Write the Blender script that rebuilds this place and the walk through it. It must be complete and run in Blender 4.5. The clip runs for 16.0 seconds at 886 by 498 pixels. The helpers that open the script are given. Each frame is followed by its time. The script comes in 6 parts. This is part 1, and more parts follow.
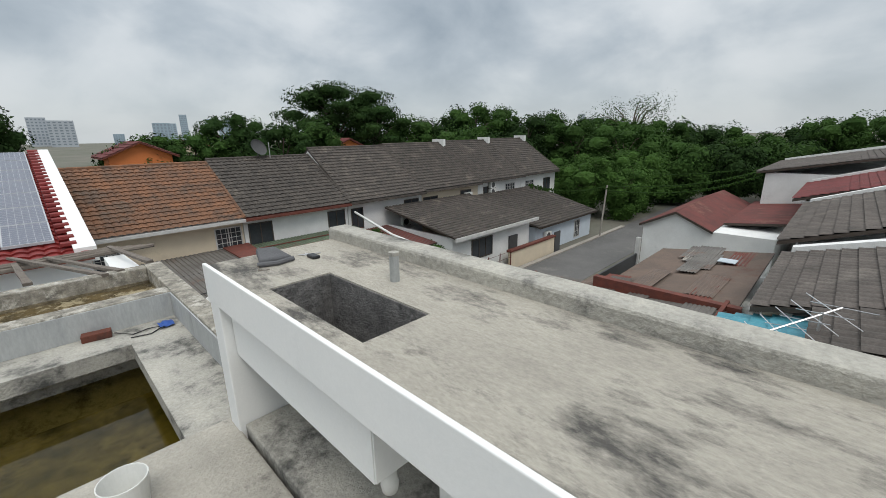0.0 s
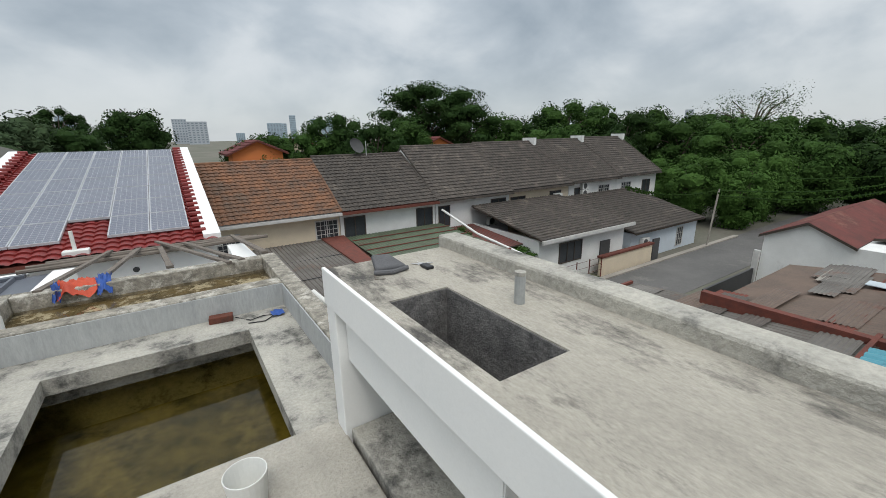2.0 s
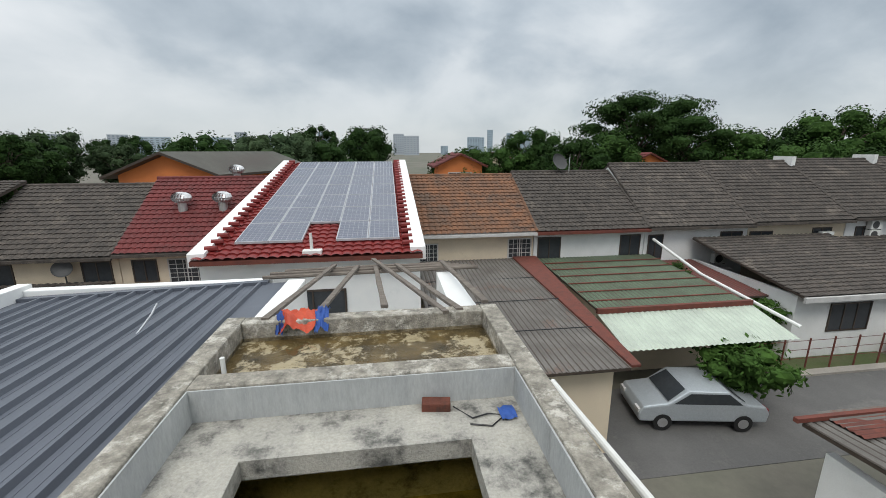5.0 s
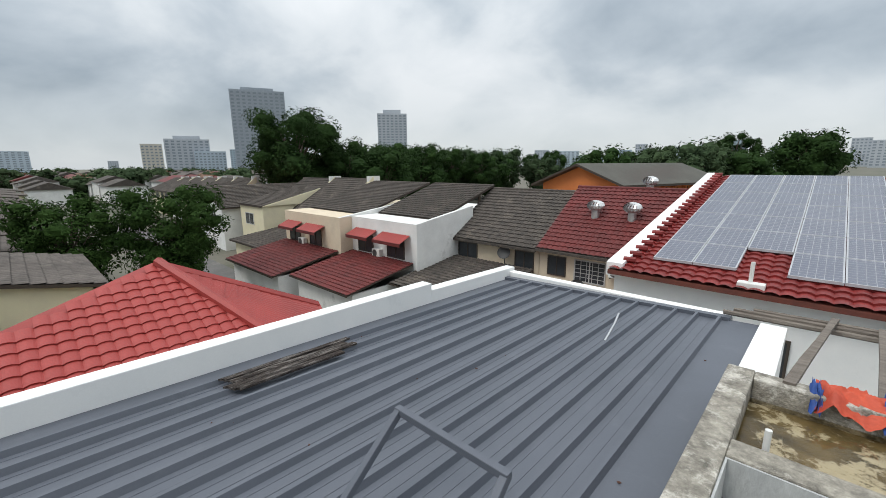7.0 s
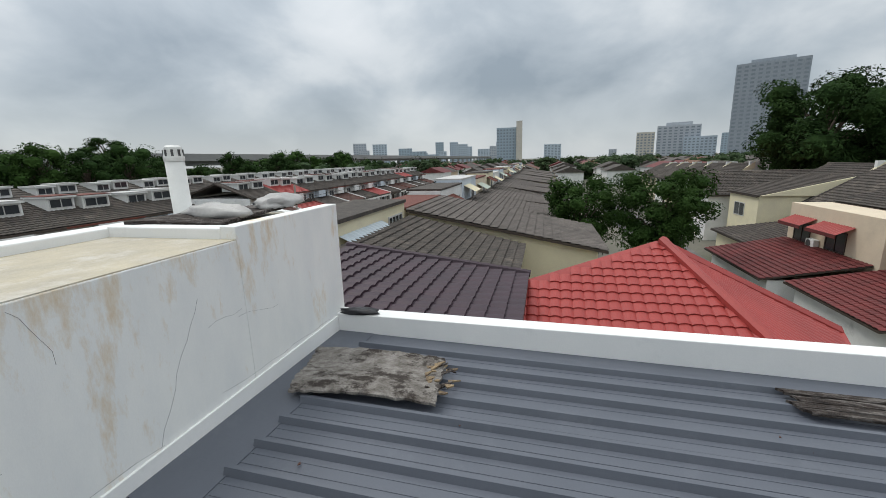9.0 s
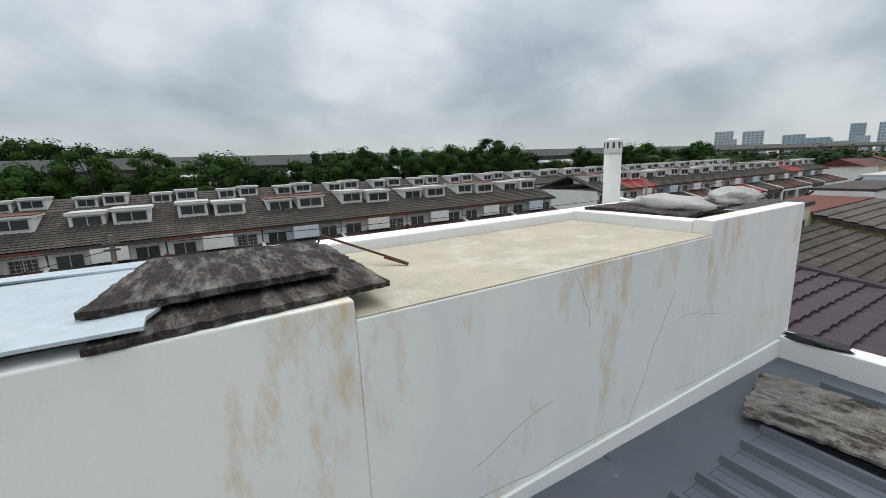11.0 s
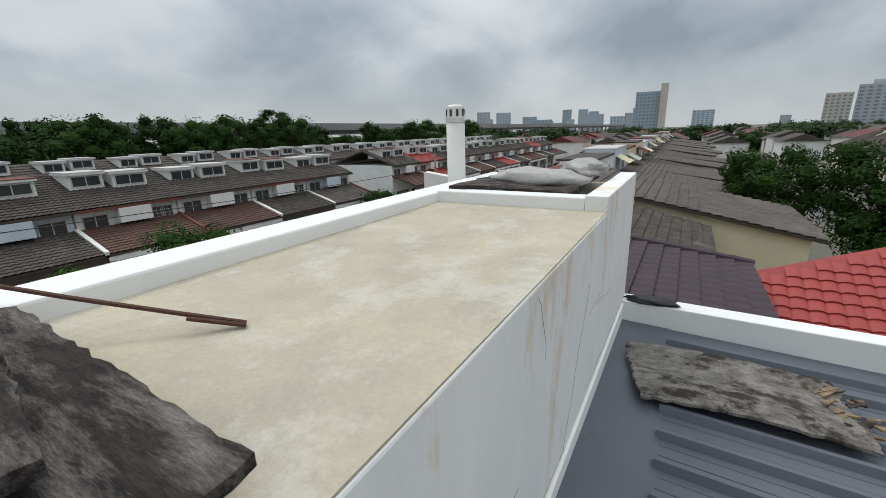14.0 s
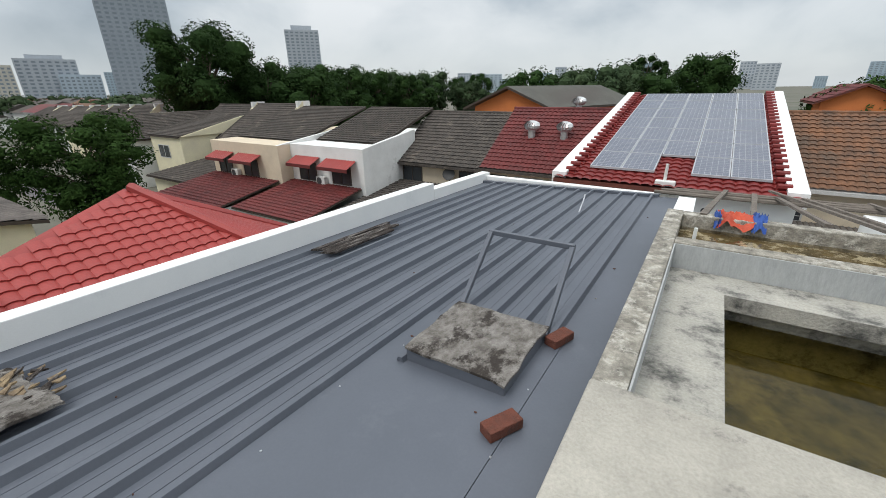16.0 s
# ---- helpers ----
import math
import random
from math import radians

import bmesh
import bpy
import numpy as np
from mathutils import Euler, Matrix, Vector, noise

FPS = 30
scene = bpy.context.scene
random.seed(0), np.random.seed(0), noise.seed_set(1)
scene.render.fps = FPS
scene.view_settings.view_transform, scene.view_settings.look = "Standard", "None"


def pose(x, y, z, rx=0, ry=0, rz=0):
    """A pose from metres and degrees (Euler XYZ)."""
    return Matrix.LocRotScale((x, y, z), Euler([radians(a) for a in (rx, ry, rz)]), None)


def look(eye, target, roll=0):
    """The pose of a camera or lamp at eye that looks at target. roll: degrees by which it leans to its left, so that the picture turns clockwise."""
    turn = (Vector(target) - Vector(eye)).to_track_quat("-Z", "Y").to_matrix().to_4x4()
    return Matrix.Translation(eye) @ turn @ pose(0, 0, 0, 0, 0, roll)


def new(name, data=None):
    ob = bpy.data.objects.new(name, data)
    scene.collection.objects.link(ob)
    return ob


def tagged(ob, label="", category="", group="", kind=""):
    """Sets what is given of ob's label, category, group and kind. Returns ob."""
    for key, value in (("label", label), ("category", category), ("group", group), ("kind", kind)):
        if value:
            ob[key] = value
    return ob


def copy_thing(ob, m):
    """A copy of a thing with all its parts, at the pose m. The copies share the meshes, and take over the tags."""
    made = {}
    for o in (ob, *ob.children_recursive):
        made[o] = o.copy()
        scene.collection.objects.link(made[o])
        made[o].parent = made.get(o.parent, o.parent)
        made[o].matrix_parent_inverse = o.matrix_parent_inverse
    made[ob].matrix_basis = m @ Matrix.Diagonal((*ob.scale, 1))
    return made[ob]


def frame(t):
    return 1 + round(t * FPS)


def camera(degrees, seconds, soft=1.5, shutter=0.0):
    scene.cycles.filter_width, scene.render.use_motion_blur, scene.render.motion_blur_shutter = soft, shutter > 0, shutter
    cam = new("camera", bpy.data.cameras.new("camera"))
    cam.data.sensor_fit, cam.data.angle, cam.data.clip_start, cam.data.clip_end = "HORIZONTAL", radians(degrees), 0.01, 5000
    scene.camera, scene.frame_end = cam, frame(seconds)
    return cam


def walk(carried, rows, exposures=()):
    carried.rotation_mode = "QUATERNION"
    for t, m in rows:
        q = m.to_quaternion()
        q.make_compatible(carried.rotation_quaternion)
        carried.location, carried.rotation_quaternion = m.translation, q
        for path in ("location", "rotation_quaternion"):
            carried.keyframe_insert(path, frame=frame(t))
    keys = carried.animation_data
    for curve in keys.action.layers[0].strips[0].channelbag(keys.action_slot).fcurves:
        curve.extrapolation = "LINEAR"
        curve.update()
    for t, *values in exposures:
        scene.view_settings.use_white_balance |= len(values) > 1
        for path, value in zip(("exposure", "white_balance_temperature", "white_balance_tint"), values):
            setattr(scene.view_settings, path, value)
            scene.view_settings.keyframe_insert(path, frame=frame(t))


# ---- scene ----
cam = camera(95.0, 16.0, 0.5)
PATH = [
    (0, (0.574, -2.153, 1.733), (1.943, -0.797, 1.196), -0.9),
    (0.5, (0.571, -2.146, 1.734), (1.896, -0.753, 1.185), -1.0),
    (1, (0.556, -2.129, 1.744), (1.81, -0.673, 1.19), -1.1),
    (1.5, (0.494, -2.092, 1.78), (1.645, -0.551, 1.234), -1.0),
    (2, (0.545, -1.922, 1.768), (1.603, -0.313, 1.23), -1.0),
    (2.5, (0.715, -1.622, 1.755), (1.712, 0.027, 1.22), -1.2),
    (3, (0.813, -1.347, 1.785), (1.794, 0.313, 1.254), -0.9),
    (3.2, (0.842, -1.211, 1.803), (1.831, 0.445, 1.274), -0.8),
    (5.5, (0.122, -0.024, 1.88), (-0.043, 1.915, 1.42), -0.3),
    (6, (-0.252, 0.086, 1.856), (-0.879, 1.933, 1.418), -0.6),
    (7, (-0.8, -0.01, 1.872), (-2.142, 1.417, 1.467), -0.4),
    (7.5, (-1.06, -0.143, 1.848), (-2.669, 0.977, 1.452), -0.9),
    (8, (-1.378, -0.302, 1.799), (-3.221, 0.369, 1.406), -1.4),
    (8.5, (-1.391, -0.529, 1.818), (-3.348, -0.438, 1.414), -1.7),
    (9, (-1.222, -0.77, 1.796), (-3.117, -1.246, 1.366), -1.7),
    (9.5, (-0.949, -0.801, 1.805), (-2.638, -1.765, 1.34), -2.1),
    (10, (-0.862, -0.948, 1.772), (-2.296, -2.257, 1.293), -2.5),
    (10.2, (-0.825, -1.021, 1.755), (-2.16, -2.432, 1.283), -2.5),
    (12.3, (-0.686, -2.637, 2.055), (-1.448, -4.458, 1.734), -2.1),
    (12.5, (-0.683, -2.73, 2.087), (-1.463, -4.546, 1.781), -2.1),
    (13, (-0.778, -2.817, 2.043), (-1.644, -4.598, 1.764), -2.1),
    (13.5, (-0.954, -2.708, 1.861), (-2.075, -4.334, 1.544), -2.5),
    (14, (-1.093, -2.589, 1.766), (-2.744, -3.574, 1.214), -1.8),
    (14.5, (-1.122, -2.4, 1.712), (-3.008, -2.452, 1.049), -1.7),
    (15, (-1.117, -2.187, 1.697), (-2.882, -1.557, 0.998), -1.0),
    (15.5, (-1.008, -2.026, 1.686), (-2.503, -0.905, 0.973), -0.8),
    (16, (-0.9, -1.878, 1.705), (-1.912, -0.316, 0.972), -0.8),
]
walk(cam, [(t, look(eye, target, roll)) for t, eye, target, roll in PATH], [(0, 0.1), (3.2, 0.15), (5.5, 0.22), (6.5, 0.28), (7.5, 0.2), (9, 0.12), (10.2, 0.2), (12.5, -0.1), (14, -0.02), (15, 0.14), (16, 0.25)])

# ---- world and sun ----
world = bpy.data.worlds.new("overcast_sky")
scene.world = world
world.use_nodes = True
wn, wl = world.node_tree.nodes, world.node_tree.links
wn.clear()
sky = wn.new("ShaderNodeTexSky")
sky.sky_type, sky.sun_disc, sky.sun_elevation, sky.sun_rotation = "NISHITA", False, radians(52), radians(200)
wc = wn.new("ShaderNodeTexCoord")
sx = wn.new("ShaderNodeSeparateXYZ")
wl.new(wc.outputs["Generated"], sx.inputs[0])


def sky_math(op, a, b=None, c=None):
    q = wn.new("ShaderNodeMath")
    q.operation = op
    for i, v in enumerate((a, b, c)):
        if v is None:
            continue
        if isinstance(v, (int, float)):
            q.inputs[i].default_value = v
        else:
            wl.new(v, q.inputs[i])
    return q.outputs[0]


# clouds on a flat layer overhead, so that they crowd towards the horizon
up = sky_math("MAXIMUM", sx.outputs["Z"], 0.0)
lay = sky_math("ADD", up, 0.5)
cv = wn.new("ShaderNodeCombineXYZ")
wl.new(sky_math("DIVIDE", sx.outputs["X"], lay), cv.inputs[0])
wl.new(sky_math("DIVIDE", sx.outputs["Y"], lay), cv.inputs[1])


def cloud(scale, detail, rough, shift):
    q, mp = wn.new("ShaderNodeTexNoise"), wn.new("ShaderNodeMapping")
    mp.inputs["Location"].default_value = shift
    wl.new(cv.outputs[0], mp.inputs["Vector"]), wl.new(mp.outputs[0], q.inputs["Vector"])
    q.inputs["Scale"].default_value, q.inputs["Detail"].default_value, q.inputs["Roughness"].default_value = scale, detail, rough
    q.inputs["Distortion"].default_value = 0.25
    return q.outputs["Fac"]


broad = cloud(1.0, 3, 0.45, (3.1, 7.4, 0))
small = cloud(2.5, 9, 0.52, (0.7, 2.3, 4.0))
# a heavier bank towards the south-west, thin bright cover in the west and north
toward = sky_math("MAXIMUM", sky_math("ADD", sky_math("MULTIPLY", sx.outputs["Y"], -0.94), sky_math("MULTIPLY", sx.outputs["X"], -0.34)), 0.0)
west = sky_math("MAXIMUM", sky_math("MULTIPLY", sx.outputs["X"], -1.0), 0.0)
bank = sky_math("ADD", sky_math("MULTIPLY", sky_math("POWER", toward, 2.0), -0.075), sky_math("MULTIPLY", sky_math("POWER", west, 6.0), 0.045))
n1 = sky_math("ADD", sky_math("ADD", sky_math("MULTIPLY", broad, 0.62), sky_math("MULTIPLY", small, 0.38)), bank)
rp = wn.new("ShaderNodeValToRGB")
e = rp.color_ramp.elements
e[0].position, e[0].color = 0.37, (0.33, 0.39, 0.445, 1)
e[1].position, e[1].color = 0.60, (0.84, 0.87, 0.89, 1)
mid = e.new(0.46)
mid.color = (0.52, 0.58, 0.63, 1)
mid = e.new(0.52)
mid.color = (0.71, 0.755, 0.785, 1)
wl.new(n1, rp.inputs["Fac"])
# haze above the horizon
hz = wn.new("ShaderNodeMapRange")
hz.inputs["From Min"].default_value, hz.inputs["From Max"].default_value = 0.0, 0.16
hz.inputs["To Min"].default_value, hz.inputs["To Max"].default_value = 0.75, 0.0
wl.new(up, hz.inputs["Value"])
hm = wn.new("ShaderNodeMix")
hm.data_type = "RGBA"
hm.inputs["B"].default_value = (0.70, 0.75, 0.78, 1)
wl.new(hz.outputs["Result"], hm.inputs["Factor"]), wl.new(rp.outputs["Color"], hm.inputs["A"])
b1, b2 = wn.new("ShaderNodeBackground"), wn.new("ShaderNodeBackground")
wl.new(sky.outputs["Color"], b1.inputs["Color"])
cl, pw2, ma, vm = wn.new("ShaderNodeClamp"), wn.new("ShaderNodeMath"), wn.new("ShaderNodeMath"), wn.new("ShaderNodeVectorMath")
wl.new(sx.outputs["Z"], cl.inputs["Value"])
pw2.operation, pw2.inputs[1].default_value = "POWER", 1.7
wl.new(cl.outputs[0], pw2.inputs[0])
ma.operation, ma.inputs[1].default_value, ma.inputs[2].default_value = "MULTIPLY_ADD", 1.5, 0.86
wl.new(pw2.outputs[0], ma.inputs[0])
vm.operation = "SCALE"
wl.new(hm.outputs["Result"], vm.inputs[0]), wl.new(ma.outputs[0], vm.inputs["Scale"])
wl.new(vm.outputs["Vector"], b2.inputs["Color"])
b1.inputs["Strength"].default_value, b2.inputs["Strength"].default_value = 0.1, 0.92
mx = wn.new("ShaderNodeMixShader")
mx.inputs["Fac"].default_value = 0.9
wl.new(b1.outputs[0], mx.inputs[1]), wl.new(b2.outputs[0], mx.inputs[2])
wo = wn.new("ShaderNodeOutputWorld")
wl.new(mx.outputs[0], wo.inputs["Surface"])
sun = new("sun", bpy.data.lights.new("sun", "SUN"))
sun.data.energy, sun.data.angle, sun.data.color = 1.1, radians(20), (1.0, 0.96, 0.9)
sun.matrix_world = look((-8, -20, 32), (0, 0, 0))

# ---- materials ----


def mat(name, c1, c2=None, scale=2.0, rough=0.8, bump=0.2, fine=40.0, metal=0.0, lo=0.35, hi=0.68, c3=None, s3=0.6, stretch=(1, 1, 1), lo3=0.55, hi3=0.7, rnd=0.0, var=0.1, spec=0.4):
    """A worn surface: two colours in patches, a third in broad stains, fine grain in the relief."""
    m = bpy.data.materials.new(name)
    m.use_nodes = True
    n, l = m.node_tree.nodes, m.node_tree.links
    p = n["Principled BSDF"]
    p.inputs["Roughness"].default_value, p.inputs["Metallic"].default_value = rough, metal
    p.inputs["Specular IOR Level"].default_value = spec
    tc, mp = n.new("ShaderNodeTexCoord"), n.new("ShaderNodeMapping")
    mp.inputs["Scale"].default_value = stretch
    l.new(tc.outputs["Object"], mp.inputs["Vector"])

    def noise_fac(s, d, a, b):
        t, r = n.new("ShaderNodeTexNoise"), n.new("ShaderNodeMapRange")
        t.inputs["Scale"].default_value, t.inputs["Detail"].default_value, t.inputs["Roughness"].default_value = s, d, 0.65 if d < 10 else 0.74
        r.inputs["From Min"].default_value, r.inputs["From Max"].default_value = a, b
        l.new(mp.outputs["Vector"], t.inputs["Vector"]), l.new(t.outputs["Fac"], r.inputs["Value"])
        return t, r

    def blend(fac, a, b):
        x = n.new("ShaderNodeMix")
        x.data_type = "RGBA"
        l.new(fac, x.inputs["Factor"])
        for v, s in ((a, x.inputs["A"]), (b, x.inputs["B"])):
            if isinstance(v, tuple):
                s.default_value = (*v, 1)
            else:
                l.new(v, s)
        return x.outputs["Result"]

    c2 = c2 or tuple(v * 0.8 for v in c1)
    _, f = noise_fac(scale, 8, lo, hi)
    col = blend(f.outputs["Result"], c1, c2)
    if c3:
        _, f3 = noise_fac(s3, 11, lo3, hi3)
        col = blend(f3.outputs["Result"], col, c3)
    g, gf = noise_fac(fine, 4, 0.3, 0.7)
    h = n.new("ShaderNodeHueSaturation")
    vr = n.new("ShaderNodeMapRange")
    vr.inputs["To Min"].default_value, vr.inputs["To Max"].default_value = 1 - var, 1 + var * 0.9
    l.new(gf.outputs["Result"], vr.inputs["Value"])
    if rnd:
        oi, ge = n.new("ShaderNodeObjectInfo"), n.new("ShaderNodeNewGeometry")
        ad = n.new("ShaderNodeMath")
        ad.operation = "ADD"
        l.new(oi.outputs["Random"], ad.inputs[0]), l.new(ge.outputs["Random Per Island"], ad.inputs[1])
        ml = n.new("ShaderNodeMapRange")
        ml.inputs["From Max"].default_value = 2.0
        ml.inputs["To Min"].default_value, ml.inputs["To Max"].default_value = 1 - rnd, 1 + rnd
        l.new(ad.outputs[0], ml.inputs["Value"])
        mu = n.new("ShaderNodeMath")
        mu.operation = "MULTIPLY"
        l.new(ml.outputs["Result"], mu.inputs[0]), l.new(vr.outputs["Result"], mu.inputs[1])
        l.new(mu.outputs[0], h.inputs["Value"])
    else:
        l.new(vr.outputs["Result"], h.inputs["Value"])
    l.new(col, h.inputs["Color"]), l.new(h.outputs["Color"], p.inputs["Base Color"])
    if bump:
        bp = n.new("ShaderNodeBump")
        bp.inputs["Strength"].default_value, bp.inputs["Distance"].default_value = bump, 0.02
        l.new(g.outputs["Fac"], bp.inputs["Height"]), l.new(bp.outputs["Normal"], p.inputs["Normal"])
    return m


CONCRETE = mat("old_concrete", (0.45, 0.43, 0.375), (0.27, 0.26, 0.235), 2.6, 0.9, 0.6, 45, c3=(0.075, 0.075, 0.068), s3=2.6, lo3=0.515, hi3=0.65, var=0.18)
CANOPY = mat("weathered_canopy_screed", (0.43, 0.40, 0.34), (0.33, 0.305, 0.26), 3.2, 0.88, 0.6, 60, c3=(0.085, 0.08, 0.072), s3=1.9, stretch=(2.0, 0.8, 1), lo3=0.505, hi3=0.62, var=0.16)
SCREED = mat("pale_screed", (0.47, 0.44, 0.38), (0.32, 0.30, 0.26), 2.6, 0.85, 0.6, 60, c3=(0.10, 0.095, 0.085), s3=2.8, lo3=0.57, hi3=0.69, var=0.13)
COPING = mat("lichen_coping", (0.40, 0.37, 0.31), (0.14, 0.13, 0.11), 9, 0.95, 0.9, 50, c3=(0.55, 0.52, 0.46), s3=5, lo3=0.52, hi3=0.62, var=0.2)
WHITE = mat("white_plaster", (0.80, 0.80, 0.78), (0.74, 0.75, 0.74), 1.2, 0.8, 0.06, 90, var=0.02, c3=(0.60, 0.61, 0.60), s3=0.9, lo3=0.58, hi3=0.8)
STAINED = mat("stained_white_plaster", (0.82, 0.82, 0.79), (0.74, 0.75, 0.74), 1.3, 0.8, 0.06, 90, var=0.02, c3=(0.60, 0.43, 0.22), s3=1.15, stretch=(2.4, 1, 0.8), lo3=0.53, hi3=0.72)
YELLOW = mat("yellowed_screed", (0.50, 0.445, 0.33), (0.38, 0.345, 0.28), 2.6, 0.85, 0.3, 70, c3=(0.54, 0.51, 0.45), s3=3.4, lo3=0.5, hi3=0.66, var=0.07)
STEEL = mat("grey_coated_steel", (0.104, 0.114, 0.137), (0.088, 0.098, 0.118), 0.9, 0.40, 0.05, 60, metal=0.0, c3=(0.118, 0.128, 0.15), s3=2.2, var=0.035)
WATER_BED = mat("algae_bed", (0.22, 0.19, 0.07), (0.045, 0.045, 0.018), 4.5, 0.95, 0.6, 14, c3=(0.40, 0.34, 0.15), s3=1.8, lo3=0.5, hi3=0.72)
# brown mud; the pale third colour paints in bright sky-reflecting wet patches
MUD_GLINTS = mat("mud_bed_wet_glints", (0.22, 0.17, 0.09), (0.05, 0.045, 0.03), 4.0, 0.95, 0.6, 12, c3=(0.55, 0.52, 0.45), s3=3.2, lo3=0.51, hi3=0.56)
TILE_BROWN = mat("weathered_brown_tile", (0.088, 0.074, 0.063), (0.042, 0.037, 0.033), 2.6, 0.9, 0.4, 20, c3=(0.16, 0.135, 0.11), s3=0.7, rnd=0.2, var=0.24)
TILE_RUST = mat("orange_brown_tile", (0.20, 0.095, 0.05), (0.085, 0.057, 0.043), 1.6, 0.9, 0.4, 20, c3=(0.09, 0.07, 0.055), s3=0.5, rnd=0.22, var=0.24)
TILE_RED = mat("red_glazed_tile", (0.21, 0.022, 0.019), (0.13, 0.018, 0.017), 2.0, 0.5, 0.15, 25, rnd=0.15)
TILE_DARKRED = mat("dark_red_tile", (0.15, 0.026, 0.024), (0.085, 0.019, 0.018), 1.2, 0.7, 0.25, 25, rnd=0.18)
TILE_CORAL = mat("coral_red_painted_tile", (0.33, 0.045, 0.038), (0.25, 0.036, 0.031), 0.8, 0.55, 0.1, 30, rnd=0.08)
TILE_PURPLE = mat("dark_purple_tile", (0.048, 0.026, 0.036), (0.032, 0.02, 0.028), 1.2, 0.58, 0.15, 25, rnd=0.12)
TILE_GREY = mat("grey_brown_tile", (0.115, 0.098, 0.087), (0.065, 0.057, 0.05), 1.3, 0.85, 0.4, 20, c3=(0.16, 0.14, 0.122), s3=0.6, rnd=0.2, var=0.24)
TILE_MAROON = mat("maroon_brown_tile", (0.125, 0.06, 0.048), (0.07, 0.045, 0.038), 1.2, 0.85, 0.3, 20, c3=(0.15, 0.11, 0.085), s3=0.6, rnd=0.2, var=0.24)
TEAL = mat("teal_metal_tile", (0.07, 0.27, 0.33), (0.05, 0.21, 0.27), 1.5, 0.5, 0.1, 30)
ZINC = mat("rusty_grey_zinc", (0.17, 0.16, 0.145), (0.10, 0.09, 0.08), 0.8, 0.75, 0.3, 25, c3=(0.15, 0.075, 0.05), s3=0.6, rnd=0.15)
ZINC_RED = mat("maroon_rusted_zinc", (0.15, 0.042, 0.035), (0.09, 0.035, 0.03), 0.9, 0.75, 0.3, 25, c3=(0.2, 0.1, 0.07), s3=0.6)
ZINC_BROWN = mat("brown_zinc", (0.16, 0.115, 0.09), (0.11, 0.085, 0.07), 0.9, 0.75, 0.3, 25, c3=(0.13, 0.05, 0.035), s3=0.5)
ZINC_GREEN = mat("mossy_green_sheet", (0.11, 0.16, 0.10), (0.07, 0.09, 0.055), 1.0, 0.7, 0.3, 25, c3=(0.12, 0.06, 0.04), s3=0.9)
ZINC_MINT = mat("pale_green_sheet", (0.48, 0.54, 0.45), (0.38, 0.42, 0.36), 1.2, 0.6, 0.1, 25)
RUST = mat("rust_red_steel", (0.16, 0.045, 0.03), (0.10, 0.035, 0.026), 4, 0.8, 0.3, 40)
CREAM = mat("cream_render", (0.66, 0.56, 0.42), (0.58, 0.49, 0.37), 0.9, 0.85, 0.15, 40, c3=(0.45, 0.38, 0.28), s3=0.5, lo3=0.6, hi3=0.8)
PALEYELLOW = mat("pale_yellow_render", (0.72, 0.66, 0.46), (0.64, 0.58, 0.42), 0.9, 0.85, 0.15, 40)
HOUSE_WHITE = mat("house_white_render", (0.76, 0.76, 0.74), (0.64, 0.64, 0.62), 0.7, 0.85, 0.15, 40, c3=(0.30, 0.29, 0.27), s3=0.55, lo3=0.60, hi3=0.8)
HOUSE_BLUE = mat("pale_blue_render", (0.56, 0.62, 0.68), (0.5, 0.55, 0.6), 0.8, 0.85, 0.1, 40)
ORANGE = mat("orange_render", (0.62, 0.20, 0.06), (0.55, 0.17, 0.055), 0.6, 0.85, 0.1, 40)
GLASS = mat("dark_window_glass", (0.035, 0.04, 0.045), (0.05, 0.055, 0.06), 1.0, 0.12, 0, 10)
FRAMEM = mat("painted_window_frame", (0.55, 0.54, 0.52), None, 3, 0.6, 0.1, 40)
DARKFRAME = mat("dark_window_frame", (0.06, 0.045, 0.035), None, 3, 0.6, 0.1, 40)
PLASTIC = mat("white_plastic", (0.72, 0.72, 0.69), (0.64, 0.64, 0.61), 2, 0.5, 0.05, 50, var=0.03)
GRILLE = mat("dark_grille", (0.07, 0.07, 0.07), None, 3, 0.6, 0.1, 40)
ALU = mat("mill_aluminium", (0.62, 0.62, 0.62), (0.5, 0.5, 0.5), 2, 0.35, 0.1, 40, metal=0.8)
PLY = mat("weathered_plywood", (0.30, 0.28, 0.255), (0.10, 0.085, 0.072), 9.0, 0.95, 0.9, 60, c3=(0.045, 0.036, 0.03), s3=3.2, stretch=(1.6, 1, 1), lo3=0.51, hi3=0.58, var=0.2)
PLY_DARK = mat("blackened_plywood", (0.075, 0.056, 0.046), (0.018, 0.015, 0.014), 9, 0.95, 1.0, 60, c3=(0.38, 0.345, 0.315), s3=2.6, stretch=(6, 1.0, 6), lo3=0.48, hi3=0.68, var=0.35)
TIMBER = mat("grey_timber", (0.22, 0.19, 0.16), (0.12, 0.10, 0.085), 3, 0.9, 0.6, 30, stretch=(1, 5, 5))
BRICKM = mat("old_red_brick", (0.17, 0.055, 0.035), (0.10, 0.042, 0.03), 14, 0.95, 0.9, 60, c3=(0.06, 0.04, 0.035), s3=6)
TARP_ORANGE = mat("orange_tarpaulin", (0.56, 0.085, 0.035), (0.42, 0.06, 0.03), 4, 0.6, 0.2, 40)
TARP_BLUE = mat("blue_tarpaulin", (0.03, 0.09, 0.34), (0.025, 0.07, 0.25), 4, 0.6, 0.2, 40)
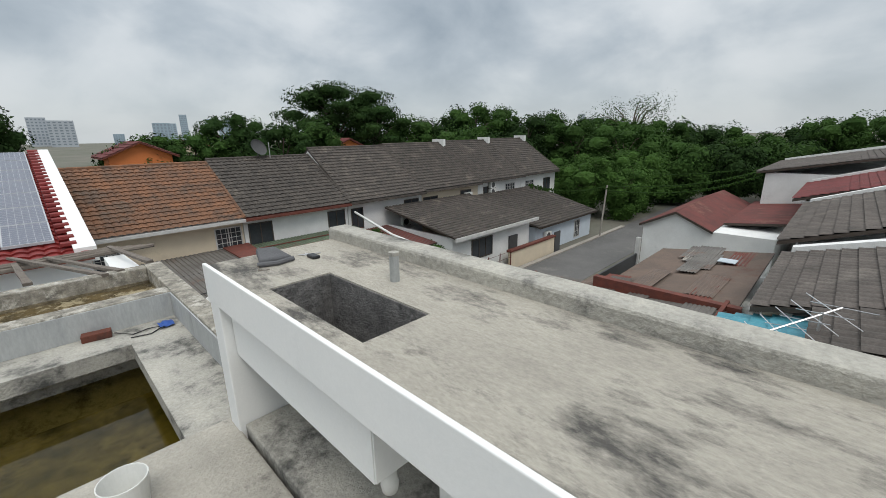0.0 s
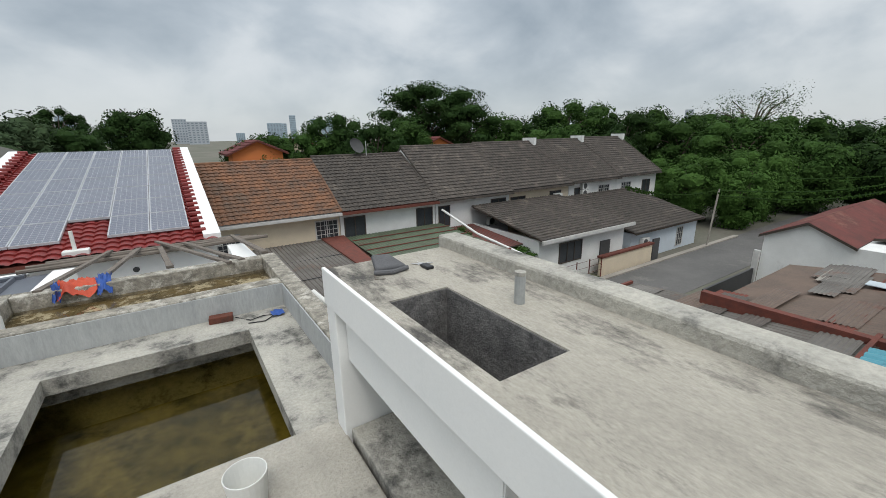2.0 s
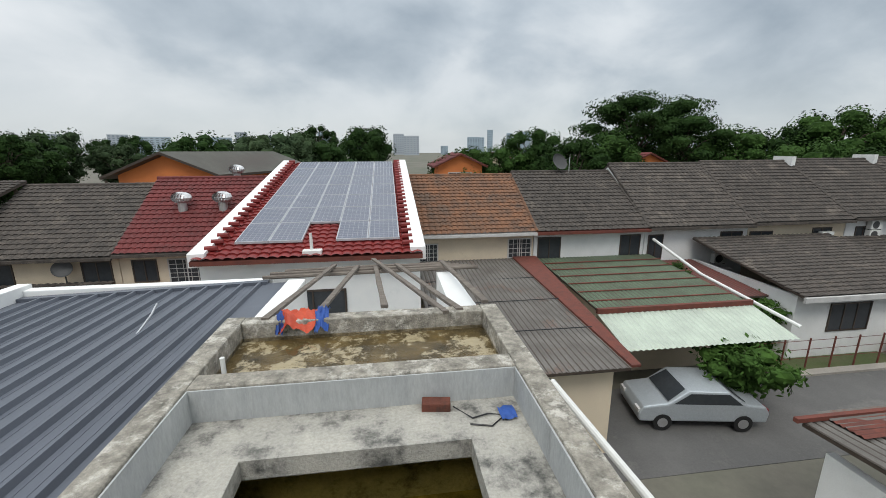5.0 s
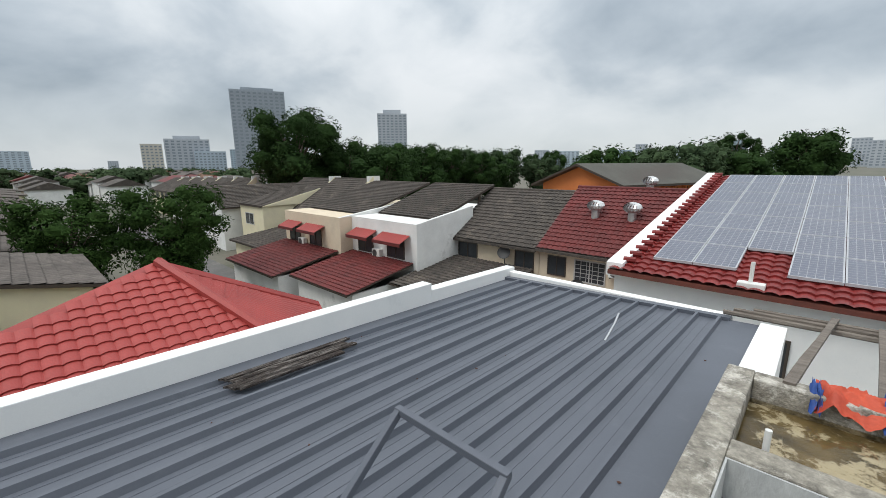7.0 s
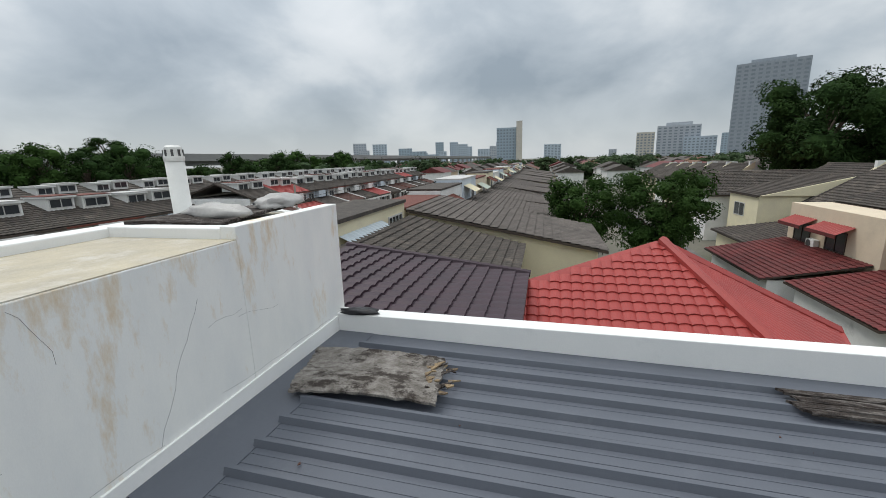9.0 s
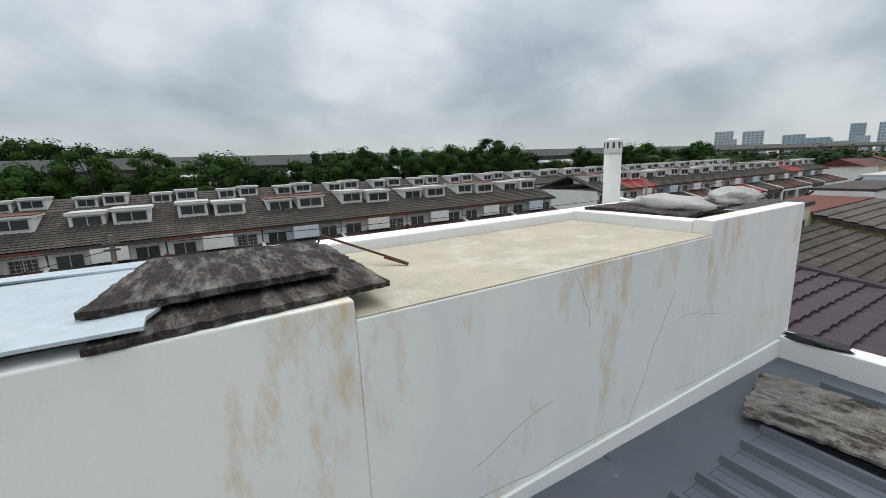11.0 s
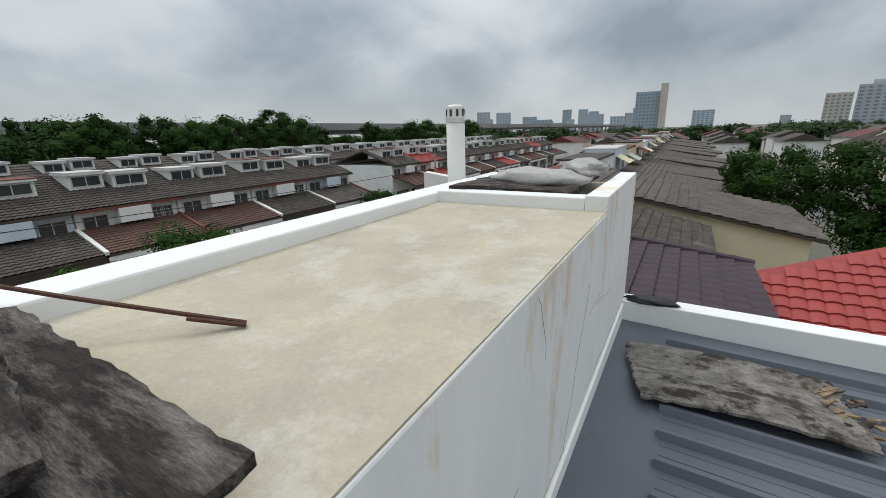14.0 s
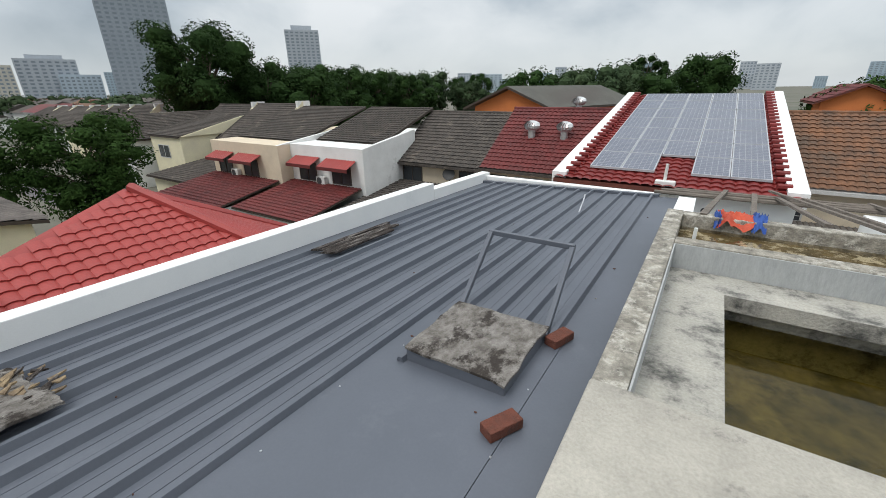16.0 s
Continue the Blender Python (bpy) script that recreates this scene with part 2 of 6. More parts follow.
SHEET = mat("bluish_white_sheet", (0.47, 0.53, 0.57), (0.40, 0.46, 0.50), 1.0, 0.45, 0.1, 20, c3=(0.50, 0.53, 0.55), s3=0.7)
BAG = mat("grey_plastic_bag", (0.42, 0.41, 0.39), (0.30, 0.29, 0.28), 3, 0.5, 0.4, 16)
CLOTH = mat("grey_cloth", (0.13, 0.13, 0.135), (0.10, 0.10, 0.105), 6, 0.95, 0.4, 120)
BLACK = mat("black_plastic", (0.015, 0.015, 0.017), None, 4, 0.4, 0.1, 50)
REBAR = mat("rusted_bar", (0.10, 0.045, 0.03), None, 20, 0.85, 0.5, 80)
BARK = mat("bark", (0.10, 0.075, 0.055), (0.06, 0.048, 0.038), 6, 0.95, 0.8, 20)
LEAF = [mat("leaf_dark", (0.016, 0.036, 0.010), (0.028, 0.056, 0.014), 0.5, 0.85, 0, 6, rnd=0.4, spec=0.08),
        mat("leaf_mid", (0.026, 0.058, 0.013), (0.042, 0.082, 0.019), 0.5, 0.85, 0, 6, rnd=0.4, spec=0.08),
        mat("leaf_fresh", (0.052, 0.105, 0.022), (0.036, 0.076, 0.017), 0.5, 0.85, 0, 6, rnd=0.35, spec=0.08),
        # leaves for far trees: green greyed to put distance haze into the colour
        mat("leaf_far_hazed", (0.035, 0.058, 0.028), (0.05, 0.075, 0.034), 0.2, 0.9, 0, 3, rnd=0.3, spec=0.08)]
GRASS = mat("lawn", (0.06, 0.09, 0.025), (0.10, 0.10, 0.05), 0.7, 0.95, 0.8, 12)
GROUND = mat("town_ground", (0.16, 0.145, 0.12), (0.09, 0.10, 0.07), 0.05, 0.95, 0.3, 3, c3=(0.05, 0.07, 0.03), s3=0.02)
ASPHALT = mat("worn_asphalt", (0.13, 0.125, 0.12), (0.09, 0.088, 0.085), 0.5, 0.9, 0.4, 20, c3=(0.19, 0.18, 0.165), s3=0.25)
CEMENT = mat("cement_apron", (0.34, 0.31, 0.27), (0.25, 0.23, 0.20), 0.6, 0.9, 0.3, 15)
# skyline walls and windows: distance haze is mixed into these paler colours
HAZED_TOWER = [mat("tower_grey_hazed", (0.31, 0.345, 0.38), (0.28, 0.315, 0.35), 0.05, 0.8, 0, 1), mat("tower_pale_hazed", (0.44, 0.47, 0.50), (0.38, 0.41, 0.45), 0.05, 0.8, 0, 1),
         mat("tower_haze", (0.44, 0.51, 0.57), (0.40, 0.47, 0.53), 0.05, 0.9, 0, 1), mat("tower_blue_hazed", (0.33, 0.41, 0.47), (0.30, 0.38, 0.44), 0.05, 0.8, 0, 1)]
HAZED_TAN = mat("hazy_tan_wall", (0.55, 0.52, 0.45), (0.48, 0.46, 0.41), 0.05, 0.9, 0, 1)
HAZED_TOWER_WIN = mat("tower_window_hazed", (0.19, 0.225, 0.26), (0.23, 0.265, 0.30), 0.1, 0.4, 0, 1)
VIADUCT = mat("viaduct_concrete", (0.30, 0.30, 0.29), (0.25, 0.25, 0.245), 0.1, 0.9, 0.1, 4)
PANEL = mat("solar_cell", (0.135, 0.145, 0.185), (0.115, 0.125, 0.165), 1.0, 0.16, 0, 20)
PANEL_FRAME = mat("panel_frame", (0.46, 0.47, 0.49), None, 3, 0.4, 0, 40, metal=0.15)
CARPAINT = mat("silver_car_paint", (0.42, 0.45, 0.47), (0.38, 0.41, 0.43), 1, 0.3, 0, 20, metal=0.3)
CARRED = mat("red_car_paint", (0.25, 0.02, 0.025), None, 1, 0.3, 0, 20)
CARDARK = mat("dark_car_paint", (0.035, 0.04, 0.045), None, 1, 0.3, 0, 20)
RUBBER = mat("tyre_rubber", (0.015, 0.015, 0.015), None, 4, 0.9, 0.2, 40)
GATE_BROWN = mat("brown_gate", (0.09, 0.035, 0.028), None, 2, 0.6, 0.1, 30)
GATE_GOLD = mat("golden_gate", (0.45, 0.30, 0.05), None, 2, 0.5, 0.1, 30)
AWNBLUE = mat("blue_canopy", (0.05, 0.08, 0.17), None, 2, 0.6, 0.1, 30)


def water(name, tint, rough):
    m = bpy.data.materials.new(name)
    m.use_nodes = True
    n, l = m.node_tree.nodes, m.node_tree.links
    n.remove(n["Principled BSDF"])
    t, g, x, f = n.new("ShaderNodeBsdfTransparent"), n.new("ShaderNodeBsdfGlossy"), n.new("ShaderNodeMixShader"), n.new("ShaderNodeFresnel")
    t.inputs["Color"].default_value, g.inputs["Roughness"].default_value, f.inputs["IOR"].default_value = (*tint, 1), rough, 1.33
    l.new(f.outputs[0], x.inputs["Fac"]), l.new(t.outputs[0], x.inputs[1]), l.new(g.outputs[0], x.inputs[2])
    l.new(x.outputs[0], n["Material Output"].inputs["Surface"])
    return m


WATER = water("still_water", (0.62, 0.57, 0.33), 0.02)
WATER2 = water("shallow_water", (0.85, 0.80, 0.68), 0.03)

# ---- mesh tools ----


class Mesh:
    def __init__(self):
        self.v, self.f = [], []

    def add(self, verts, faces):
        k = len(self.v)
        self.v += [tuple(float(c) for c in p) for p in verts]
        self.f += [tuple(i + k for i in q) for q in faces]
        return self

    def box(self, x0, y0, z0, x1, y1, z1, m=None):
        p = [(x0, y0, z0), (x1, y0, z0), (x1, y1, z0), (x0, y1, z0), (x0, y0, z1), (x1, y0, z1), (x1, y1, z1), (x0, y1, z1)]
        if m is not None:
            p = [m @ Vector(q) for q in p]
        return self.add(p, [(0, 3, 2, 1), (4, 5, 6, 7), (0, 1, 5, 4), (1, 2, 6, 5), (2, 3, 7, 6), (3, 0, 4, 7)])

    def prism(self, top, down):
        """A polygon given by its upper corners, made thick by the vector down."""
        n, d = len(top), Vector(down)
        pts = [Vector(p) for p in top] + [Vector(p) + d for p in top]
        return self.add(pts, [tuple(range(n)), tuple(range(2 * n - 1, n - 1, -1))] + [(i, i + n, (i + 1) % n + n, (i + 1) % n) for i in range(n)])

    def tube(self, path, r, n=8, r2=None):
        pts = [Vector(p) for p in path]
        rings = []
        for i, p in enumerate(pts):
            d = (pts[min(i + 1, len(pts) - 1)] - pts[max(i - 1, 0)]).normalized()
            a = d.orthogonal().normalized()
            b = d.cross(a)
            q = r if r2 is None else r + (r2 - r) * i / (len(pts) - 1)
            rings.append([p + (a * math.cos(2 * math.pi * k / n) + b * math.sin(2 * math.pi * k / n)) * q for k in range(n)])
        fs = [(i * n + k, i * n + (k + 1) % n, (i + 1) * n + (k + 1) % n, (i + 1) * n + k) for i in range(len(pts) - 1) for k in range(n)]
        fs += [tuple(range(n - 1, -1, -1)), tuple(range((len(pts) - 1) * n, len(pts) * n))]
        return self.add([p for g in rings for p in g], fs)

    def lathe(self, profile, cx, cy, n=16):
        k = len(profile)
        vs = [(cx + r * math.cos(2 * math.pi * i / n), cy + r * math.sin(2 * math.pi * i / n), z) for i in range(n) for r, z in profile]
        return self.add(vs, [(i * k + j, ((i + 1) % n) * k + j, ((i + 1) % n) * k + j + 1, i * k + j + 1) for i in range(n) for j in range(k - 1)])

    def grid(self, rows):
        h, w = len(rows), len(rows[0])
        return self.add([p for r in rows for p in r], [(j * w + i, j * w + i + 1, (j + 1) * w + i + 1, (j + 1) * w + i) for j in range(h - 1) for i in range(w - 1)])

    def tiles(self, p0, p1, q0, q1, pu=0.30, pv=0.36, amp=0.05, step=0.05):
        """Courses of rounded roof tiles over the quad p0 p1 (eave) q0 q1 (ridge), both from left to right."""
        p0, p1, q0, q1 = (np.array(p, float) for p in (p0, p1, q0, q1))
        nu = max(2, round(max(np.linalg.norm(p1 - p0), np.linalg.norm(q1 - q0)) / pu))
        nv = max(1, round(np.linalg.norm(((q0 + q1) - (p0 + p1)) / 2) / pv))
        nrm = np.cross((p1 - p0) + (q1 - q0), (q0 + q1) - (p0 + p1))
        nrm /= np.linalg.norm(nrm)
        prof = np.tile(np.array([0, 0.75, 1.0, 0.75]) * amp, nu)
        s = np.linspace(0, 1, 4 * nu, endpoint=False)
        s, prof = np.append(s, 1), np.append(prof, 0)
        rows = []
        for j in range(nv):
            for a, lift in ((j / nv, step), ((j + 1) / nv, 0.0)):
                left, right = p0 + (q0 - p0) * a, p1 + (q1 - p1) * a
                rows.append(left + np.outer(s, right - left) + np.outer(prof + lift, nrm))
        w = len(s)
        vs = np.concatenate(rows).tolist()
        k = len(self.v)
        self.v += [tuple(p) for p in vs]
        self.f += [(k + j * w + i, k + j * w + i + 1, k + (j + 1) * w + i + 1, k + (j + 1) * w + i) for j in range(2 * nv - 1) for i in range(w - 1)]
        return self

    def sheet(self, p0, p1, q0, q1, pitch=0.15, amp=0.02):
        """A corrugated sheet over a quad; the waves run from the p edge to the q edge."""
        p0, p1, q0, q1 = (Vector(p) for p in (p0, p1, q0, q1))
        n = max(4, round((p1 - p0).length / pitch)) * 4
        nrm = (p1 - p0).cross(q0 - p0).normalized()
        wave = (0, 1, 0, -1)
        return self.grid([[a + (b - a) * (i / n) + nrm * amp * wave[i % 4] for i in range(n + 1)] for a, b in ((p0, p1), (q0, q1))])


def part(name, m, material, parent=None, label="", smooth=False):
    if isinstance(m, Mesh):
        me = bpy.data.meshes.new(name)
        me.from_pydata(m.v, [], m.f)
    else:
        me = m
    if not me.materials:
        me.materials.append(material)
    if smooth:
        me.shade_smooth()
    ob = new(name, me)
    if parent is not None:
        ob.parent = parent
        if parent.parent is None:
            ob.matrix_parent_inverse = Matrix.Translation(-parent.location)
    if label:
        tagged(ob, label)
    return ob


def thing(name, at, label, category, group=""):
    ob = new(name)
    ob.location = at
    ob.empty_display_size = 0.1
    return tagged(ob, label, category, group)


def bevelled(m, width, seg=2):
    """The same boxes with rounded edges, as mesh data."""
    bm = bmesh.new()
    me = bpy.data.meshes.new("block")
    me.from_pydata(m.v, [], m.f)
    bm.from_mesh(me)
    bmesh.ops.recalc_face_normals(bm, faces=bm.faces)
    bmesh.ops.bevel(bm, geom=list(bm.edges), offset=width, segments=seg, affect="EDGES", profile=0.5)
    bm.to_mesh(me)
    bm.free()
    return me


def structure(name, m, material, label=""):
    return tagged(part(name, m, material), label, kind="structure")


def window(parent, x0, x1, z0, z1, y, side=-1, frame_mat=None, bars=2, grid=0, pane_mat=None):
    """A window in a wall along x; side: -1 faces south, 1 faces north."""
    fm = frame_mat or FRAMEM
    t, d = 0.06, 0.05 * side
    a, b = min(y, y + d), max(y, y + d)
    m = Mesh()
    m.box(x0 - t, a, z0 - t, x1 + t, b, z0), m.box(x0 - t, a, z1, x1 + t, b, z1 + t)
    m.box(x0 - t, a, z0, x0, b, z1), m.box(x1, a, z0, x1 + t, b, z1)
    for i in range(1, bars):
        x = x0 + (x1 - x0) * i / bars
        m.box(x - 0.025, a, z0, x + 0.025, b, z1)
    gr = Mesh()
    for i in range(1, grid + 1):
        z = z0 + (z1 - z0) * i / (grid + 1)
        gr.box(x0, a, z - 0.01, x1, b, z + 0.01)
        x = x0 + (x1 - x0) * i / (grid + 1)
        gr.box(x - 0.01, a - 0.004, z0, x + 0.01, b + 0.004, z1)
    w = part("window", m, fm, parent)
    if grid:
        tagged(part("grille", gr, fm, w), kind="stuff")
    part("pane", Mesh().box(x0, min(y, y + d * 0.4), z0, x1, max(y, y + d * 0.4), z1), pane_mat or GLASS, w)
    return w


AC = []


def air_con(x, y, z, side=-1, turn=0):
    """A split air conditioner's outdoor unit on brackets against a wall."""
    if not AC:
        ob = thing("air_conditioner", (0, 0, 0), "white outdoor air conditioner unit on a house wall", "air conditioner", "air conditioners on the houses")
        part("body", bevelled(Mesh().box(-0.4, -0.15, 0, 0.4, 0.15, 0.55), 0.02), PLASTIC, ob)
        part("fan_grille", Mesh().lathe([(0.0, 0.0), (0.21, 0.0), (0.23, 0.012), (0.23, -0.02)], 0, 0, 20), GRILLE, ob, "round dark fan grille").matrix_basis = pose(-0.1, -0.156, 0.28, 90)
        for sx in (-0.3, 0.3):
            part("bracket", Mesh().box(sx - 0.02, -0.15, -0.05, sx + 0.02, 0.2, 0), GRILLE, ob)
        AC.append(ob)
        ob.matrix_basis = pose(x, y, z, 0, 0, turn)
        return ob
    return copy_thing(AC[0], pose(x, y, z, 0, 0, turn))

# ---- the deck, its sunken basins and the canopy slab ----
G = -7.2
S = 0.30
m = Mesh()
m.box(-1.20, -3.0, 0.05, 1.09, -0.02, S)
structure("floor", bevelled(m, 0.015), SCREED, "rough concrete roof deck with stains")
m = Mesh()
m.box(-1.02, -0.02, -0.14, -0.55, 2.54, 0), m.box(0.93, -0.02, -0.14, 1.37, 2.54, 0), m.box(-0.55, 2.09, -0.14, 0.93, 2.54, 0), m.box(-0.55, -0.02, -0.14, 0.93, 0.06, 0)
structure("basin_rim", m, CONCRETE, "mottled concrete rim round the sunken tank")
m = Mesh()
m.box(-1.02, -0.3, -0.75, -0.9, 2.42, -0.14), m.box(1.25, -0.3, -0.75, 1.37, 2.42, -0.14), m.box(-0.9, 2.3, -0.75, 1.25, 2.42, -0.14), m.box(-0.9, -0.3, -0.75, 1.25, -0.2, -0.14)
structure("basin_wall", m, CONCRETE, "damp concrete side of the sunken tank")
structure("basin_bed", Mesh().box(-1.02, -0.3, -0.85, 1.37, 2.42, -0.62), WATER_BED, "algae covered bottom of the tank")
structure("water", Mesh().grid([[(-0.9, -0.2, -0.33), (1.25, -0.2, -0.33)], [(-0.9, 2.3, -0.33), (1.25, 2.3, -0.33)]]), WATER, "still greenish rain water")
m = Mesh()
m.box(-1.20, -0.02, -0.3, -1.02, 3.82, 0.27), m.box(1.37, -0.02, -0.3, 1.55, 3.82, 0.27)
m.box(-1.02, 2.54, -0.3, 1.37, 2.73, 0.265), m.box(-1.02, 3.66, -0.3, 1.37, 3.82, 0.265)
structure("tank_wall", bevelled(m, 0.012), COPING, "low concrete tank walls with lichen on top")
m = Mesh()
m.box(-1.018, -0.016, 0.001, -1.006, 2.536, 0.25), m.box(1.356, -0.016, 0.001, 1.368, 2.536, 0.25), m.box(-1.006, 2.524, 0.001, 1.356, 2.537, 0.25)
structure("tank_render", m, mat("streaked_grey_render", (0.44, 0.45, 0.44), (0.34, 0.35, 0.35), 2.2, 0.85, 0.3, 30, c3=(0.2, 0.2, 0.19), s3=1.5, stretch=(2, 2, 0.5), lo3=0.58, hi3=0.75), "smooth grey cement render with drip streaks")
structure("tank_bed", Mesh().box(-1.02, 2.73, -0.1, 1.37, 3.66, 0.07), MUD_GLINTS, "silted bottom of the shallow tank with painted wet glints")
structure("tank_water", Mesh().grid([[(-1.02, 2.73, 0.105), (1.37, 2.73, 0.105)], [(-1.02, 3.66, 0.105), (1.37, 3.66, 0.105)]]), WATER2, "thin film of rain water over mud")

# canopy slab with a box opening and an upstand along its far edge
T = 1.16
X0, X1, XU = 1.09, 1.76, 1.89
m = Mesh()
bx0, bx1, by0, by1 = 1.16, 1.43, -1.24, -0.60
m.box(X0, by1, T - 0.16, X1, -0.06, T), m.box(X0, -3.4, T - 0.16, X1, by0, T), m.box(X0, by0, T - 0.16, bx0, by1, T), m.box(bx1, by0, T - 0.16, X1, by1, T)
structure("canopy_slab", m, CANOPY, "stained concrete canopy slab with a box opening")
structure("canopy_fascia", bevelled(Mesh().box(X0 - 0.018, -3.4, T - 0.17, X0, -0.058, T + 0.012), 0.004), WHITE, "white painted slab edge")
structure("canopy_upstand", bevelled(Mesh().box(X1, -3.4, T - 0.16, XU, -0.02, T + 0.065), 0.015), CONCRETE, "concrete kerb along the slab edge")
structure("fin_wall", bevelled(Mesh().box(X0 - 0.012, -0.18, 0.0, XU, -0.062, T - 0.163), 0.006), WHITE, "white plastered wall carrying the slab")
m = Mesh()
m.box(X0 + 0.035, by0 - 0.06, 0.72, X0 + 0.075, -0.185, T - 0.165), m.box(X0 + 0.04, by0 - 0.065, 0.72, 1.5, by0 - 0.025, T - 0.165)
m.box(1.46, by0 - 0.025, 0.72, 1.5, -0.185, T - 0.165), m.box(X0 + 0.075, by0 - 0.025, 0.72, 1.46, -0.185, 0.76)
structure("planter_casing", m, WHITE, "white painted box hung under the slab")
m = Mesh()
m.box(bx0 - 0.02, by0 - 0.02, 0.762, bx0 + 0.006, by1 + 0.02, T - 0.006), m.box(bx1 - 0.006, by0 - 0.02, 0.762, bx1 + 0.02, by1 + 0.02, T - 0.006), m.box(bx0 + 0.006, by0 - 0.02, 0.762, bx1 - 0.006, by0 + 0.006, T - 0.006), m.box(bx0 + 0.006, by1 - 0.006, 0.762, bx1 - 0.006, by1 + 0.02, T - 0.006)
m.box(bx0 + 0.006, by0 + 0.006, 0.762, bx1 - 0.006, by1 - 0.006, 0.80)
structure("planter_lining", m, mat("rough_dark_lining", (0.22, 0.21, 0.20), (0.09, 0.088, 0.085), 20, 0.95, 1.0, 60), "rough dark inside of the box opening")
structure("ledge", bevelled(Mesh().box(1.105, -3.4, 0.0, XU, -0.185, 0.33), 0.008), CONCRETE, "stained concrete ledge under the canopy")
structure("canopy_back", Mesh().box(1.80, -3.4, 0.33, XU, -0.185, T - 0.17), WHITE, "white wall under the canopy")
m = Mesh()
m.box(1.38, -3.4, 0.335, 1.48, by0 - 0.075, T - 0.165)
structure("canopy_beam", bevelled(m, 0.005), WHITE, "white wall set back under the slab")
for dx, dz in ((0.0, 0.61), (0.13, 0.645)):
    tagged(part("drain_stub", Mesh().lathe([(0.0, dz), (0.026, dz), (0.031, dz + 0.03), (0.026, dz + 0.05), (0.026, 0.722), (0.0, 0.722)], 1.21 + dx, by0 - 0.02, 14), PLASTIC, smooth=True), "stained white drain pipe stub under the hung box", "pipe", "drain stubs")

pipe = thing("vent_pipe", (1.555, -0.90, T), "short grey upright pipe stub on the slab", "pipe")
part("tube", Mesh().tube([(1.555, -0.90, T - 0.02), (1.555, -0.90, T + 0.12)], 0.02, 12), mat("grey_pvc", (0.36, 0.37, 0.36), None, 6, 0.6, 0.2, 40), pipe)
part("collar", Mesh().lathe([(0.0, T + 0.124), (0.0215, T + 0.124), (0.0215, T + 0.11), (0.019, T + 0.11)], 1.555, -0.90, 12), CONCRETE, pipe)

# ---- metal roof, parapets, south wall ----


def roof_z(x, y):
    return -0.10 + 0.03 * (x + 4.7) - 0.026 * y


RX0, RX1, RY0, RY1 = -5.05, -1.20, -2.97, 6.3
deck = structure("metal_roof", Mesh().prism([(RX0, RY0, roof_z(RX0, RY0)), (RX1, RY0, roof_z(RX1, RY0)), (RX1, RY1, roof_z(RX1, RY1)), (RX0, RY1, roof_z(RX0, RY1))], (0, 0, -0.12)), STEEL, "dark grey coated steel roof")
for i in range(13):
    x = -4.74 + i * 0.26
    y0 = -2.56 if x < -2.5 else (-0.12 if x < -2.3 else 0.66)
    a, b = roof_z(x, y0), roof_z(x, RY1 - 0.05)
    y1 = RY1 - 0.05
    rib = Mesh().add([(x - 0.036, y0, a), (x - 0.016, y0, a + 0.048), (x + 0.016, y0, a + 0.048), (x + 0.036, y0, a), (x - 0.036, y1, b), (x - 0.016, y1, b + 0.048), (x + 0.016, y1, b + 0.048), (x + 0.036, y1, b)],
                     [(0, 1, 5, 4), (1, 2, 6, 5), (2, 3, 7, 6), (0, 3, 2, 1), (4, 5, 6, 7)])
    part("rib", rib, STEEL, deck)
    if i:
        for dx in (-0.175, -0.088):
            xx = x + dx
            part("bead", Mesh().prism([(xx - 0.006, y0, roof_z(xx, y0) + 0.003), (xx + 0.004, y0, roof_z(xx, y0) + 0.003), (xx + 0.004, y1, roof_z(xx, y1) + 0.003), (xx - 0.006, y1, roof_z(xx, y1) + 0.003)], (0, 0, -0.02)), STEEL, deck)
# flat flashing beside the deck and round the hatch
for name, (x0, x1, y0, y1, h) in {"side_flashing": (-1.52, RX1, -2.96, 6.25, 0.008), "hatch_flashing": (-2.62, -1.523, -2.9, 0.6, 0.012), "south_flashing": (RX0, -2.623, -2.965, -2.54, 0.006), "north_gutter": (RX0, -1.5, 6.22, 6.34, 0.05)}.items():
    part(name, Mesh().prism([(x0, y0, roof_z(x0, y0) + h), (x1, y0, roof_z(x1, y0) + h), (x1, y1, roof_z(x1, y1) + h), (x0, y1, roof_z(x0, y1) + h)], (0, 0, -0.05)), STEEL, deck)
for i in range(12):
    x, y = -1.58 - (i % 2) * 0.98 + 0.03 * (i % 3), -2.8 + (i // 2) * 0.57
    if y < 0.55:
        part("screw", Mesh().box(x - 0.005, y - 0.005, roof_z(x, y) + 0.01, x + 0.005, y + 0.005, roof_z(x, y) + 0.016), PANEL_FRAME, deck)

m = Mesh()
m.prism([(-5.25, -2.97, 0.17), (-5.05, -2.97, 0.17), (-5.05, 4.25, 0.09), (-5.25, 4.25, 0.09)], (0, 0, -2.0))
m.prism([(-5.25, 4.25, -0.02), (-5.05, 4.25, -0.02), (-5.05, 6.55, -0.08), (-5.25, 6.55, -0.08)], (0, 0, -2.0))
structure("parapet_west", bevelled(m, 0.01), WHITE, "white plastered stepped roof parapet")
structure("parapet_north", bevelled(Mesh().box(-5.05, 6.36, -1.5, -1.5, 6.52, -0.14), 0.01), WHITE, "white plastered gutter wall")
YW = -2.97
m = Mesh()
m.box(-3.72, YW - 0.14, -2, -1.17, YW, 1.258)
m.box(-1.17, YW - 0.14, -2, 1.09, YW, 1.335)
